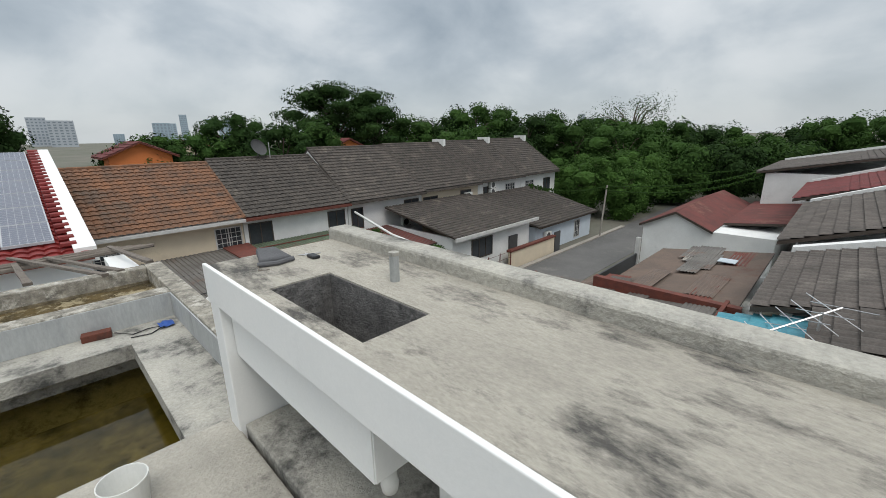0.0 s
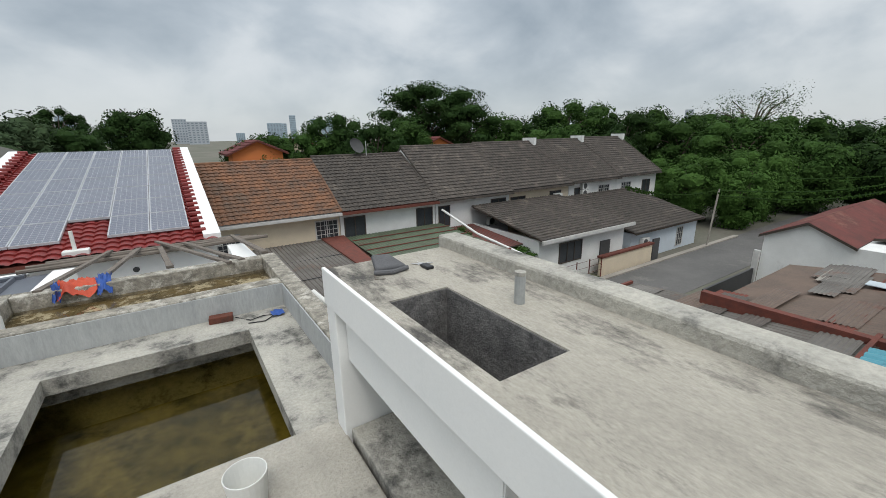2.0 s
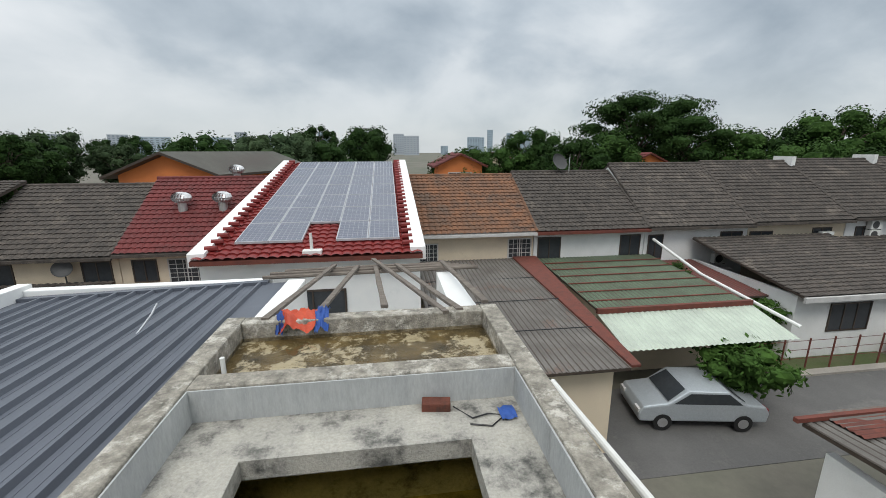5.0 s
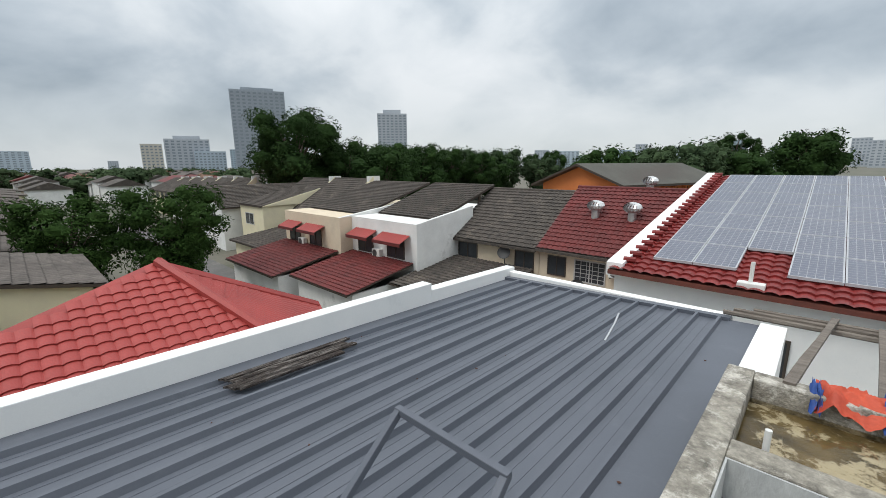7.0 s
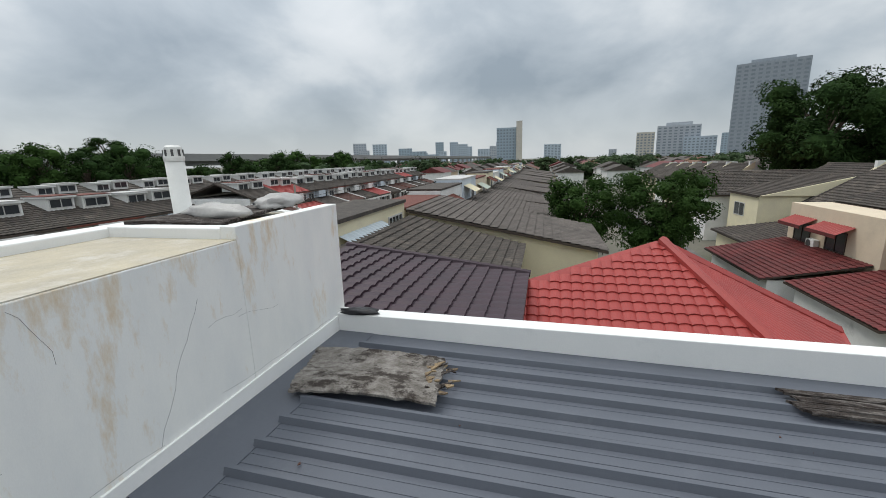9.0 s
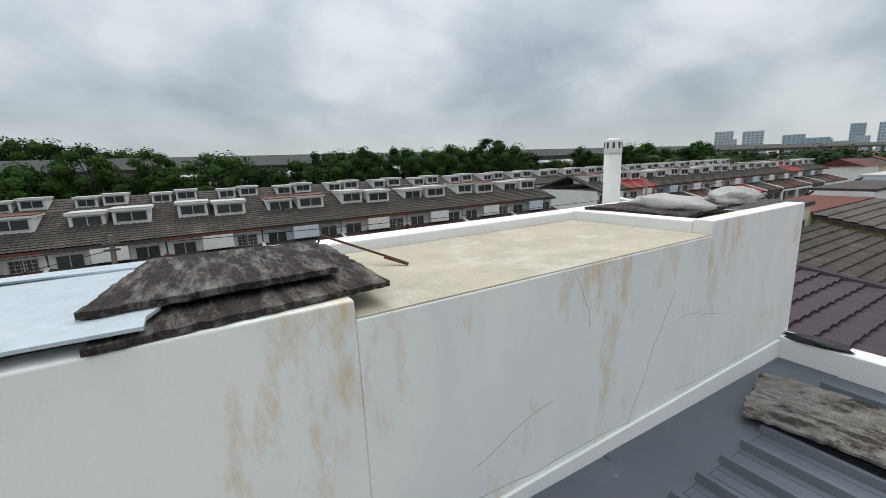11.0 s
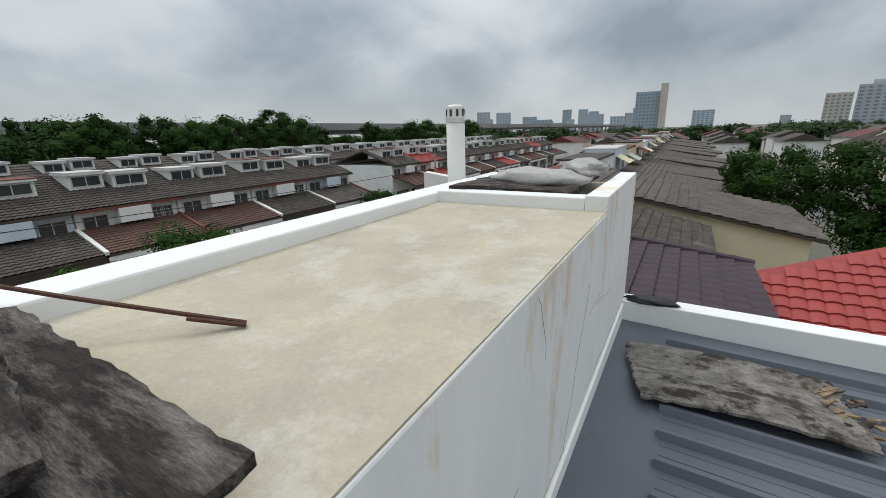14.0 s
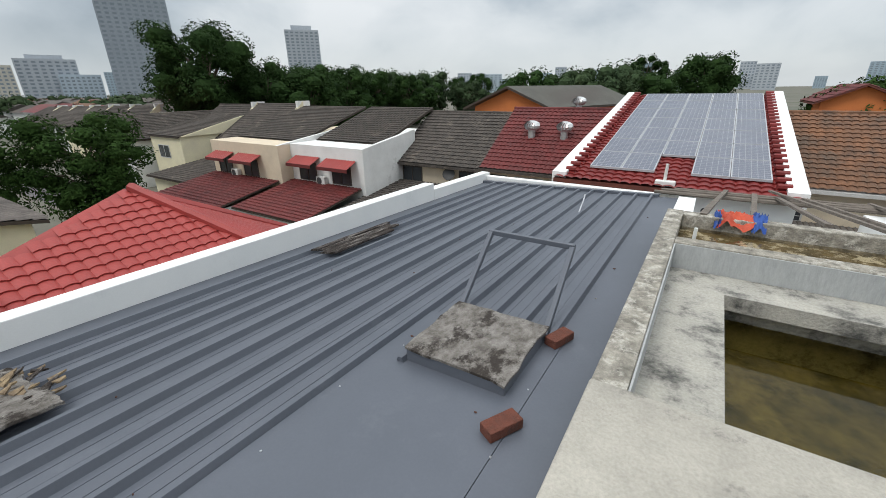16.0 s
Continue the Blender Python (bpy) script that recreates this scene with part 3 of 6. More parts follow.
m.box(-5.25, YW - 0.14, -2, -3.72, YW, 1.36)
structure("wall_south", bevelled(m, 0.008), STAINED, "tall white rendered wall with rusty water stains")
structure("wall_skirting", bevelled(Mesh().box(-5.05, YW, roof_z(-5, YW) - 0.05, -1.2, YW + 0.02, 0.14), 0.004), WHITE, "white render band at the wall foot")
structure("upper_slab", Mesh().box(-3.72, -4.2, 1.05, 3.5, YW - 0.14, 1.262), YELLOW, "yellowish screed over a flat roof")
structure("slab_topping", Mesh().box(-3.72, YW - 0.142, 1.24, -1.175, YW - 0.006, 1.2645), YELLOW, "screed carried over the wall head")
structure("upper_slab_west", Mesh().box(-5.25, -4.2, 1.05, -3.87, YW - 0.14, 1.262), YELLOW, "screed under loose boards")
structure("upstand_south", bevelled(Mesh().prism([(-5.25, -4.41, 1.335), (3.5, -4.41, 1.335), (3.5, -4.18, 1.335), (-5.25, -4.18, 1.335)], (0, 0, -0.7)), 0.012), WHITE, "white painted roof edge")
structure("upstand_cross", bevelled(Mesh().box(-3.87, -4.2, 1.0, -3.72, YW - 0.14, 1.345), 0.01), WHITE, "white painted kerb across the roof")
structure("front_wall", Mesh().box(-5.25, -4.40, G, 3.5, -4.25, 0.6), WHITE, "front wall of the house below the roof edge")
structure("house_body", Mesh().box(-5.24, -2.9, G, 1.9, 6.2, -0.9), WHITE, "rendered body of the house under the roof")

rc = random.Random(21)
cracks = []
for x, z, dx, dz, n in ((-3.3, 0.95, 0.05, -0.085, 9), (-3.35, 0.72, -0.06, 0.004, 6), (-2.35, 1.22, -0.02, -0.06, 5), (-4.1, 0.62, 0.07, 0.01, 6), (-2.9, 0.15, 0.16, 0.006, 9), (-4.9, 0.16, 0.17, 0.002, 9), (-2.2, 0.55, 0.08, -0.03, 6)):
    path = [(x, YW + 0.0006, z)]
    for i in range(n):
        x, z = x + dx + rc.uniform(-0.025, 0.025), z + dz + rc.uniform(-0.02, 0.02)
        path.append((x, YW + (0.0206 if z < 0.14 else 0.0006), z))
    part("crack", Mesh().tube(path, 0.0007, 4), GRILLE, scene.objects["wall_south"], "hairline crack in the render")

# ---- loose things on the roof ----


def brick_thing(x, y, z, turn, tilt=0):
    ob = tagged(part("brick", bevelled(Mesh().box(-0.107, -0.05, 0, 0.107, 0.05, 0.065), 0.006), BRICKM), "weathered red clay brick lying on the roof", "brick", "loose bricks")
    ob.matrix_basis = pose(x, y, z, tilt, 0, turn)
    return ob


def rz(x, y):
    return roof_z(x, y) + 0.013


brick_thing(0.735, 2.455, 0.0, -8)
brick_thing(-1.55, -0.33, rz(-1.5, -0.36), 62)
brick_thing(-1.555, 0.66, rz(-1.5, 0.62), 70)

hatch = thing("roof_hatch", (-1.98, 0.28, rz(-1.98, 0.28)), "grey steel roof hatch with a weathered plywood lid", "hatch")
zc = rz(-1.98, 0.28)
m = Mesh()
for x0, x1, y0, y1 in ((-2.37, -1.65, -0.08, -0.05), (-2.37, -1.65, 0.61, 0.64), (-2.37, -2.34, -0.05, 0.61), (-1.68, -1.65, -0.05, 0.61)):
    m.box(x0, y0, zc - 0.03, x1, y1, zc + 0.09)
part("curb", m, STEEL, hatch)
lid = Mesh()
rows = []
for j in range(9):
    rows.append([(-2.385 + 0.745 * i / 8 + random.uniform(-0.012, 0.012) * (i in (0, 8)), -0.095 + 0.745 * j / 8 + random.uniform(-0.012, 0.012) * (j in (0, 8)), zc + 0.108 + random.uniform(0, 0.004)) for i in range(9)])
lid.grid(rows)
lid.grid([[(p[0], p[1], zc + 0.092) for p in r] for r in rows][::-1])
edge = rows[0] + [r[-1] for r in rows[1:]] + rows[-1][::-1][1:] + [r[0] for r in rows[::-1]][1:]
lid.grid([[(p[0], p[1], zc + 0.092) for p in edge], edge])
part("lid", lid, PLY, hatch, "weathered grey plywood lid")

fr = thing("hatch_guard", (-2.0, 0.75, rz(-2, 0.75)), "empty grey steel angle frame propped open behind the hatch", "frame")
za, zb = rz(-2, 0.7) - 0.01, 0.46
for a, b in (((-2.42, 0.72, za), (-2.46, 1.37, zb)), ((-1.68, 0.72, za), (-1.71, 1.38, zb))):
    part("upright", bevelled(Mesh().tube([a, b], 0.03, 4), 0.003, 1), STEEL, fr)
part("crossbar", bevelled(Mesh().tube([(-2.485, 1.375, zb), (-1.69, 1.375, zb)], 0.031, 4), 0.003, 1), STEEL, fr)


def board(name, corners, thick, material, label, ragged=0.02, n=24, bend=0.0, cat="board"):
    """A warped sheet over four corners (counter-clockwise) with frayed edges."""
    a, b, c, d = (Vector(p) for p in corners)
    rows = []
    for j in range(n + 1):
        row = []
        for i in range(n + 1):
            u, v = i / n, j / n
            p = a * (1 - u) * (1 - v) + b * u * (1 - v) + c * u * v + d * (1 - u) * v
            p = p + Vector((0, 0, bend * math.sin(math.pi * u) + bend * 0.6 * math.sin(2.2 * math.pi * v)))
            if i in (0, n) or j in (0, n):
                p = p + Vector((random.uniform(-1, 1), random.uniform(-1, 1), 0)) * ragged
            p.z += random.uniform(-0.003, 0.003)
            row.append(tuple(p))
        rows.append(row)
    m = Mesh().grid(rows)
    m.grid([[(p[0], p[1], p[2] - thick) for p in r] for r in rows][::-1])
    edge = rows[0] + [r[-1] for r in rows[1:]] + rows[-1][::-1][1:] + [r[0] for r in rows[::-1]][1:]
    m.grid([[(p[0], p[1], p[2] - thick) for p in edge], edge])
    return tagged(part(name, m, material), label, cat)


def on(x, y, h=0.05):
    return (x, y, roof_z(x, y) + h)


board("plywood_sheet", [on(-3.70, -2.68, 0.075), on(-3.78, -1.50, 0.085), on(-4.42, -1.58, 0.12), on(-4.44, -2.86, 0.075)], 0.02, PLY, "rotten warped plywood sheet lying on the ribs", 0.014, 26, 0.03)
SPLINTER = mat("raw_split_wood", (0.36, 0.27, 0.16), (0.14, 0.10, 0.07), 18, 0.95, 0.9, 80)
rp2 = random.Random(5)
sheet = [o for o in scene.objects if o.name.startswith("plywood_sheet")][0]
for i in range(26):
    x, y = rp2.uniform(-4.36, -3.82), -1.52 + rp2.uniform(-0.20, 0.05)
    a, q, w = rp2.uniform(-0.6, 0.6), rp2.uniform(0.03, 0.09), rp2.uniform(0.012, 0.035)
    u, v = Vector((-math.sin(a), math.cos(a), rp2.uniform(-0.2, 0.35))) * q, Vector((math.cos(a), math.sin(a), 0)) * w
    p = Vector((x, y, roof_z(x, y) + 0.105 + rp2.uniform(-0.02, 0.02)))
    part("splinter", Mesh().prism([p - v, p + v, p + u + v * 0.4, p + u * 1.2 - v * 0.3], (0, 0, -0.012)), SPLINTER if i % 3 else PLY_DARK, sheet, "torn pale veneer splinter")
for k, (x, y0, y1) in enumerate(((-4.66, 1.07, 2.46), (-4.56, 1.12, 2.36), (-4.47, 1.05, 2.44), (-4.38, 1.1, 2.2))):
    board("timber_plank", [on(x - 0.035, y0, 0.065), on(x + 0.035, y0 + 0.04, 0.065), on(x + 0.035, y1, 0.07), on(x - 0.035, y1 - 0.03, 0.07)], 0.022, PLY_DARK, "weathered broken timber plank lying by the parapet", 0.012, 6, 0.004, "plank")
board("plywood_board", [(-0.47, -4.14, 1.395), (-1.30, -4.04, 1.395), (-1.19, -3.2, 1.415), (-0.36, -3.15, 1.415)][::-1], 0.025, PLY_DARK, "large blackened weathered plywood board on the roof", 0.005, 30, 0.0)
board("plywood_board", [(-0.4, -2.96, 1.362), (-1.34, -3.04, 1.362), (-1.37, -4.08, 1.362), (-0.45, -4.1, 1.362)][::-1], 0.022, PLY_DARK, "darker plywood board lying under the other one", 0.006, 30, 0.0)
board("roof_sheet", [(-0.62, -4.2, 1.352), (-0.55, -2.99, 1.385), (3.4, -2.99, 1.39), (3.4, -4.2, 1.36)][::-1], 0.012, SHEET, "bluish white plastic roofing sheet", 0.02, 14, 0.01, "sheet")
board("sheet_flap", [(-1.16, -4.34, 1.346), (1.5, -4.42, 1.35), (1.5, -4.1, 1.375), (-1.12, -4.14, 1.356)], 0.01, SHEET, "crumpled edge of pale roofing sheet over the roof edge", 0.03, 14, 0.004, "sheet")
rb = Mesh().tube([(-1.36, -4.22, 1.345), (-1.36, -4.13, 1.41), (-1.45, -3.95, 1.375), (-1.60, -3.72, 1.315), (-1.70, -3.60, 1.272), (-1.69, -3.585, 1.272), (-1.60, -3.70, 1.305)], 0.007, 6)
tagged(part("steel_bar", rb, REBAR), "bent rusty reinforcing bar lying on the slab", "bar")
board("bark_sheet", [(-5.2, -4.15, 1.33), (-3.85, -4.15, 1.37), (-3.92, -3.2, 1.36), (-5.2, -3.2, 1.42)], 0.03, PLY_DARK, "blackened plywood sheet over the end bay", 0.03, 10, 0.015)


def crumpled(name, cx, cy, cz, sx, sy, sz, material, label, cat, seed, turn=0.0):
    rg = random.Random(seed)
    m = Mesh()
    n, k = 18, 10
    rows = []
    for j in range(k + 1):
        row = []
        for i in range(n + 1):
            a, b = 2 * math.pi * (i % n) / n, math.pi * j / k
            q = Vector((math.cos(a) * math.sin(b), math.sin(a) * math.sin(b), math.cos(b)))
            f = 1 + 0.38 * noise.noise(q * 2.3 + Vector((seed, 0, 0))) + 0.15 * noise.noise(q * 6 + Vector((0, seed, 0)))
            x, y, z = q.x * sx * f, q.y * sy * f, max(q.z * sz * f, -sz * 0.35)
            row.append((cx + x * math.cos(turn) - y * math.sin(turn), cy + x * math.sin(turn) + y * math.cos(turn), cz + z + sz * 0.35))
        rows.append(row)
    m.grid(rows[::-1])
    return tagged(part(name, m, material, smooth=True), label, cat)


crumpled("plastic_bag", -4.25, -3.6, 1.36, 0.42, 0.17, 0.085, BAG, "crumpled translucent grey plastic bag on boards", "bag", 3, 1.3)
crumpled("plastic_bag", -4.8, -3.35, 1.40, 0.36, 0.20, 0.08, BAG, "crumpled grey plastic sheeting on boards", "bag", 5, 0.3)
crumpled("black_sheet", -5.12, -2.72, 0.17, 0.09, 0.22, 0.035, BLACK, "torn black plastic scrap on the parapet", "scrap", 6)
stack = thing("vent_stack", (-4.91, -4.67, 0.6), "tall white vent pipe with a slotted cap", "vent pipe")
part("tube", Mesh().tube([(-4.93, -4.68, G), (-4.93, -4.68, 0.2), (-4.91, -4.67, 1.90)], 0.095, 18), PLASTIC, stack, "", True)
part("cap", Mesh().lathe([(0.098, 1.86), (0.102, 1.90), (0.085, 2.01), (0.06, 2.03), (0, 2.035)], -4.91, -4.67, 18), PLASTIC, stack, "ribbed rounded cap")
for i in range(9):
    a = 2 * math.pi * i / 9
    part("slot", Mesh().box(-0.012, -0.003, 1.915, 0.012, 0.003, 1.985), GRILLE, stack, "dark slot").matrix_basis = pose(-4.91 + 0.096 * math.cos(a), -4.67 + 0.096 * math.sin(a), 0, 0, 0, math.degrees(a) + 90)


def turbine(x, y, z, s=1.0):
    ob = thing("turbine_vent", (x, y, z), "round ribbed aluminium turbine vent on a roof", "roof vent", "turbine vents")
    part("base", Mesh().lathe([(0.16 * s, z - 0.3 * s), (0.16 * s, z + 0.05 * s), (0.2 * s, z + 0.06 * s)], x, y, 16), ALU, ob)
    for i in range(18):
        a = 2 * math.pi * i / 18
        path = [(x + math.cos(a + k * 0.10) * r * s, y + math.sin(a + k * 0.10) * r * s, z + h * s) for k, (r, h) in enumerate(((0.19, 0.06), (0.29, 0.14), (0.32, 0.24), (0.27, 0.36), (0.12, 0.44)))]
        part("vane", Mesh().grid([path, [(px + math.cos(a + 1.4) * 0.085 * s, py + math.sin(a + 1.4) * 0.085 * s, pz) for px, py, pz in path]]), ALU, ob)
    part("cap", Mesh().lathe([(0.17 * s, 0.42 * s + z), (0.12 * s, 0.46 * s + z), (0, 0.47 * s + z)], x, y, 16), ALU, ob)
    return ob


turbine(-5.93, -6.0, 0.32, 0.95)

tagged(part("metal_strip", bevelled(Mesh().tube([(-2.44, 4.45, roof_z(-2.44, 4.45) + 0.02), (-2.5, 4.9, roof_z(-2.5, 4.9) + 0.10), (-2.53, 5.1, roof_z(-2.5, 5.1) + 0.17)], 0.014, 4), 0.002, 1), PANEL_FRAME), "bent offcut strip of metal flashing on the roof", "strip")
rl = random.Random(8)
for i in range(30):
    x, y = rl.uniform(-4.9, -1.3), rl.uniform(-2.8, 6.0)
    q = rl.uniform(0.006, 0.018)
    tagged(part("leaf_litter", Mesh().prism([(x - q, y, rz(x, y) + 0.006), (x, y - q * 0.6, rz(x, y) + 0.004), (x + q, y, rz(x, y) + 0.009), (x, y + q * 0.6, rz(x, y) + 0.006)], (0, 0, -0.006)), REBAR if i % 6 else CEMENT), "small dry leaf or crumb lying on the steel roof", "litter", "litter on the roof")
# cap, keys, bucket, cloth, wire on the deck
cap = thing("cloth_cap", (1.29, -0.22, T), "folded grey cloth cap with a thin cord", "cap")
part("crown", bevelled(Mesh().prism([(1.25, -0.29, T + 0.035), (1.40, -0.31, T + 0.03), (1.38, -0.17, T + 0.055), (1.29, -0.15, T + 0.06)], (0, 0, -0.034)), 0.012, 3), CLOTH, cap, "", True)
part("brim", Mesh().tube([(1.24, -0.29, T + 0.012), (1.32, -0.325, T + 0.012), (1.405, -0.305, T + 0.012)], 0.012, 8), CLOTH, cap, "darker brim")
part("cord", Mesh().tube([(1.24, -0.30, T + 0.006), (1.22, -0.35, T + 0.004), (1.26, -0.37, T + 0.004)], 0.003, 6), TIMBER, cap)
key = thing("car_keys", (1.50, -0.30, T), "black car key fob with metal keys on a ring", "keys")
part("fob", bevelled(Mesh().box(1.475, -0.37, T, 1.515, -0.30, T + 0.016), 0.006), BLACK, key)
part("ring", Mesh().tube([(1.495 + 0.018 * math.cos(a / 2), -0.28 + 0.018 * math.sin(a / 2), T + 0.006) for a in range(14)], 0.0018, 5), ALU, key)
for a in ((1.56, -0.29), (1.46, -0.245), (1.50, -0.235)):
    part("blade", Mesh().prism([(1.495, -0.282, T + 0.006), (1.499, -0.272, T + 0.006), (a[0] + 0.003, a[1] + 0.005, T + 0.005), (a[0], a[1], T + 0.005)], (0, 0, -0.003)), ALU, key)
bucket = thing("bucket", (0.60, -0.33, S), "small white plastic pail standing on the deck", "bucket")
part("pail", Mesh().lathe([(0.0, S + 0.004), (0.065, S + 0.004), (0.082, S + 0.15), (0.086, S + 0.15), (0.086, S + 0.142), (0.069, S), (0, S)], 0.60, -0.33, 24), PLASTIC, bucket)
part("handle", Mesh().tube([(0.60 + 0.088 * math.cos(a), -0.33 + 0.088 * math.sin(a), S + 0.135) for a in (0.2, 0.7, 1.2, 1.7, 2.2, 2.7)], 0.003, 5), ALU, bucket)
rag = thing("tarpaulin", (-0.48, 3.72, 0.27), "crumpled orange and blue tarpaulin draped over the tank wall", "tarpaulin")


def drape(name, x0, x1, material, seed):
    rows = []
    for j in range(13):
        row = []
        for i in range(17):
            u, v = i / 16, j / 12
            x = x0 + (x1 - x0) * u + 0.03 * noise.noise((u * 3, v * 3, seed))
            fold = 0.055 * noise.noise((u * 4.5, v * 3.5, seed + 5)) + 0.03 * noise.noise((u * 11, v * 9, seed))
            y = 3.86 - 0.27 * v + 0.03 * noise.noise((u * 4, v, seed + 9))
            z = 0.285 - max(0.0, v - 0.5) * 0.24 * (0.5 + 0.7 * abs(math.sin(u * 4 + seed))) + abs(fold) * 1.6
            row.append((x, y, max(z, 0.13)))
        rows.append(row)
    return part(name, Mesh().grid(rows), material, rag, "", True)


drape("orange_sheet", -0.66, -0.32, TARP_ORANGE, 2)
drape("blue_sheet", -0.33, -0.20, TARP_BLUE, 4)
drape("blue_fold", -0.69, -0.63, TARP_BLUE, 7)
tagged(part("blue_rag", Mesh().grid([[(1.18 + 0.12 * i / 5, 2.37 - 0.05 * j + 0.02 * i / 5, 0.012 + 0.02 * random.random()) for i in range(6)] for j in range(4)]), TARP_BLUE), "small torn blue plastic strip on concrete", "rag")
tagged(part("wire", Mesh().tube([(0.86, 2.43, 0.02), (0.98, 2.29, 0.01), (1.10, 2.32, 0.015), (1.22, 2.29, 0.012), (1.1, 2.19, 0.008), (0.95, 2.23, 0.008)], 0.006, 6), BLACK), "loose black electric wire on the concrete", "wire")
tagged(part("short_pipe", Mesh().tube([(-0.86, 2.79, 0.07), (-0.86, 2.79, 0.36)], 0.018, 10), PLASTIC), "white plastic pipe standing in the tank", "pipe")
tagged(part("drain_pipe", Mesh().tube([(1.70, 2.6, 0.05), (2.1, 1.2, -0.35)], 0.03, 10), PLASTIC), "white plastic pipe leaning beside the tank", "pipe")
# rear wing walls and planks beyond the tank
m = Mesh()
m.prism([(-1.195, 3.84, 0.0), (-0.92, 3.84, 0.0), (-0.93, 6.3, -0.12), (-1.19, 6.3, -0.12)], (0, 0, -1.6))
structure("wing_wall_west", m, WHITE, "white sloping wing wall behind the tank")
structure("wing_wall_east", Mesh().prism([(1.15, 3.84, 0.0), (1.52, 3.84, 0.0), (1.46, 6.3, -0.10), (1.2, 6.3, -0.10)], (0, 0, -1.6)), WHITE, "white sloping wing wall behind the tank")
for i in range(5):
    yy = 6.35 + 0.07 * i
    tagged(part("timber_pole", Mesh().tube([(-1.6 + 0.1 * i, yy, -0.085 + 0.03 * (i % 2)), (0.4, yy + 0.05, -0.075 + 0.03 * (i % 2)), (1.9 - 0.15 * i, yy - 0.1, -0.02)], 0.034, 7), TIMBER), "long grey weathered timber pole laid across the gap", "pole", "timber poles")
for x0, y0, x1, y1 in ((-0.85, 3.72, -0.55, 6.7), (-0.35, 3.8, -0.15, 6.6), (0.32, 3.9, 0.15, 6.5), (0.95, 3.65, 0.1, 7.0), (1.1, 3.7, 0.5, 6.6), (1.42, 3.9, 1.3, 6.7)):
    board("batten", [(x0, y0, 0.285), (x0 + 0.07, y0, 0.285), (x1 + 0.07, y1, 0.0), (x1, y1, 0.0)], 0.035, TIMBER, "grey weathered timber batten leaning on the tank wall", 0.006, 4, 0.0, "batten")

# ---- ground and streets ----
structure("ground", Mesh().grid([[(-2500, -2500, G), (2500, -2500, G)], [(-2500, 2500, G), (2500, 2500, G)]]), GROUND, "built-up ground reaching the horizon")
structure("back_lane", Mesh().box(-80, 8.6, G - 0.3, 60, 12.9, G + 0.02), ASPHALT, "worn concrete back lane")
structure("road", Mesh().box(-160, -24.2, G - 0.3, 70, -16.0, G + 0.02), ASPHALT, "asphalt residential street")
structure("pavement", Mesh().box(-160, -29.5, G - 0.3, 70, -24.2, G + 0.10), CEMENT, "cement apron with a kerb along the houses")
structure("pavement_north", Mesh().box(-160, -16.0, G - 0.3, 70, -13.5, G + 0.10), CEMENT, "cement verge along the street")
structure("lawn", Mesh().box(14.8, 13.0, G - 0.2, 22.5, 20, G + 0.06), GRASS, "small overgrown back lawn")
structure("drain", Mesh().box(14.8, 12.6, G - 0.2, 41, 12.98, G + 0.12), CEMENT, "concrete drain kerb along the lane")


def ridge_caps(p, q, material, parent, r=0.11):
    p, q = Vector(p), Vector(q)
    n = max(2, round((q - p).length / 0.4))
    m = Mesh()
    for i in range(n):
        m.tube([p + (q - p) * (i / n), p + (q - p) * ((i + 1.1) / n)], r, 7, r * 0.88)
    return tagged(part("ridge", m, material, parent), kind="stuff")


def shed_roof(parent, p0, p1, q0, q1, material, thick=0.12, tiles=True, pu=0.30, pv=0.34, fascia=None):
    if tiles:
        r = part("roof", Mesh().tiles(p0, p1, q0, q1, pu, pv), material, parent)
    else:
        r = part("roof", Mesh().sheet(p0, p1, q0, q1, 0.2, 0.022), material, parent)
    d = Vector((0, 0, -0.012))
    part("underlay", Mesh().prism([Vector(p0) + d, Vector(p1) + d, Vector(q1) + d, Vector(q0) + d], (0, 0, -thick)), fascia or DARKFRAME, parent)
    return r


# ---- north row: rear sides facing the deck ----
EY, EZ, RY, RZ = 20.0, -2.3, 25.0, 0.85


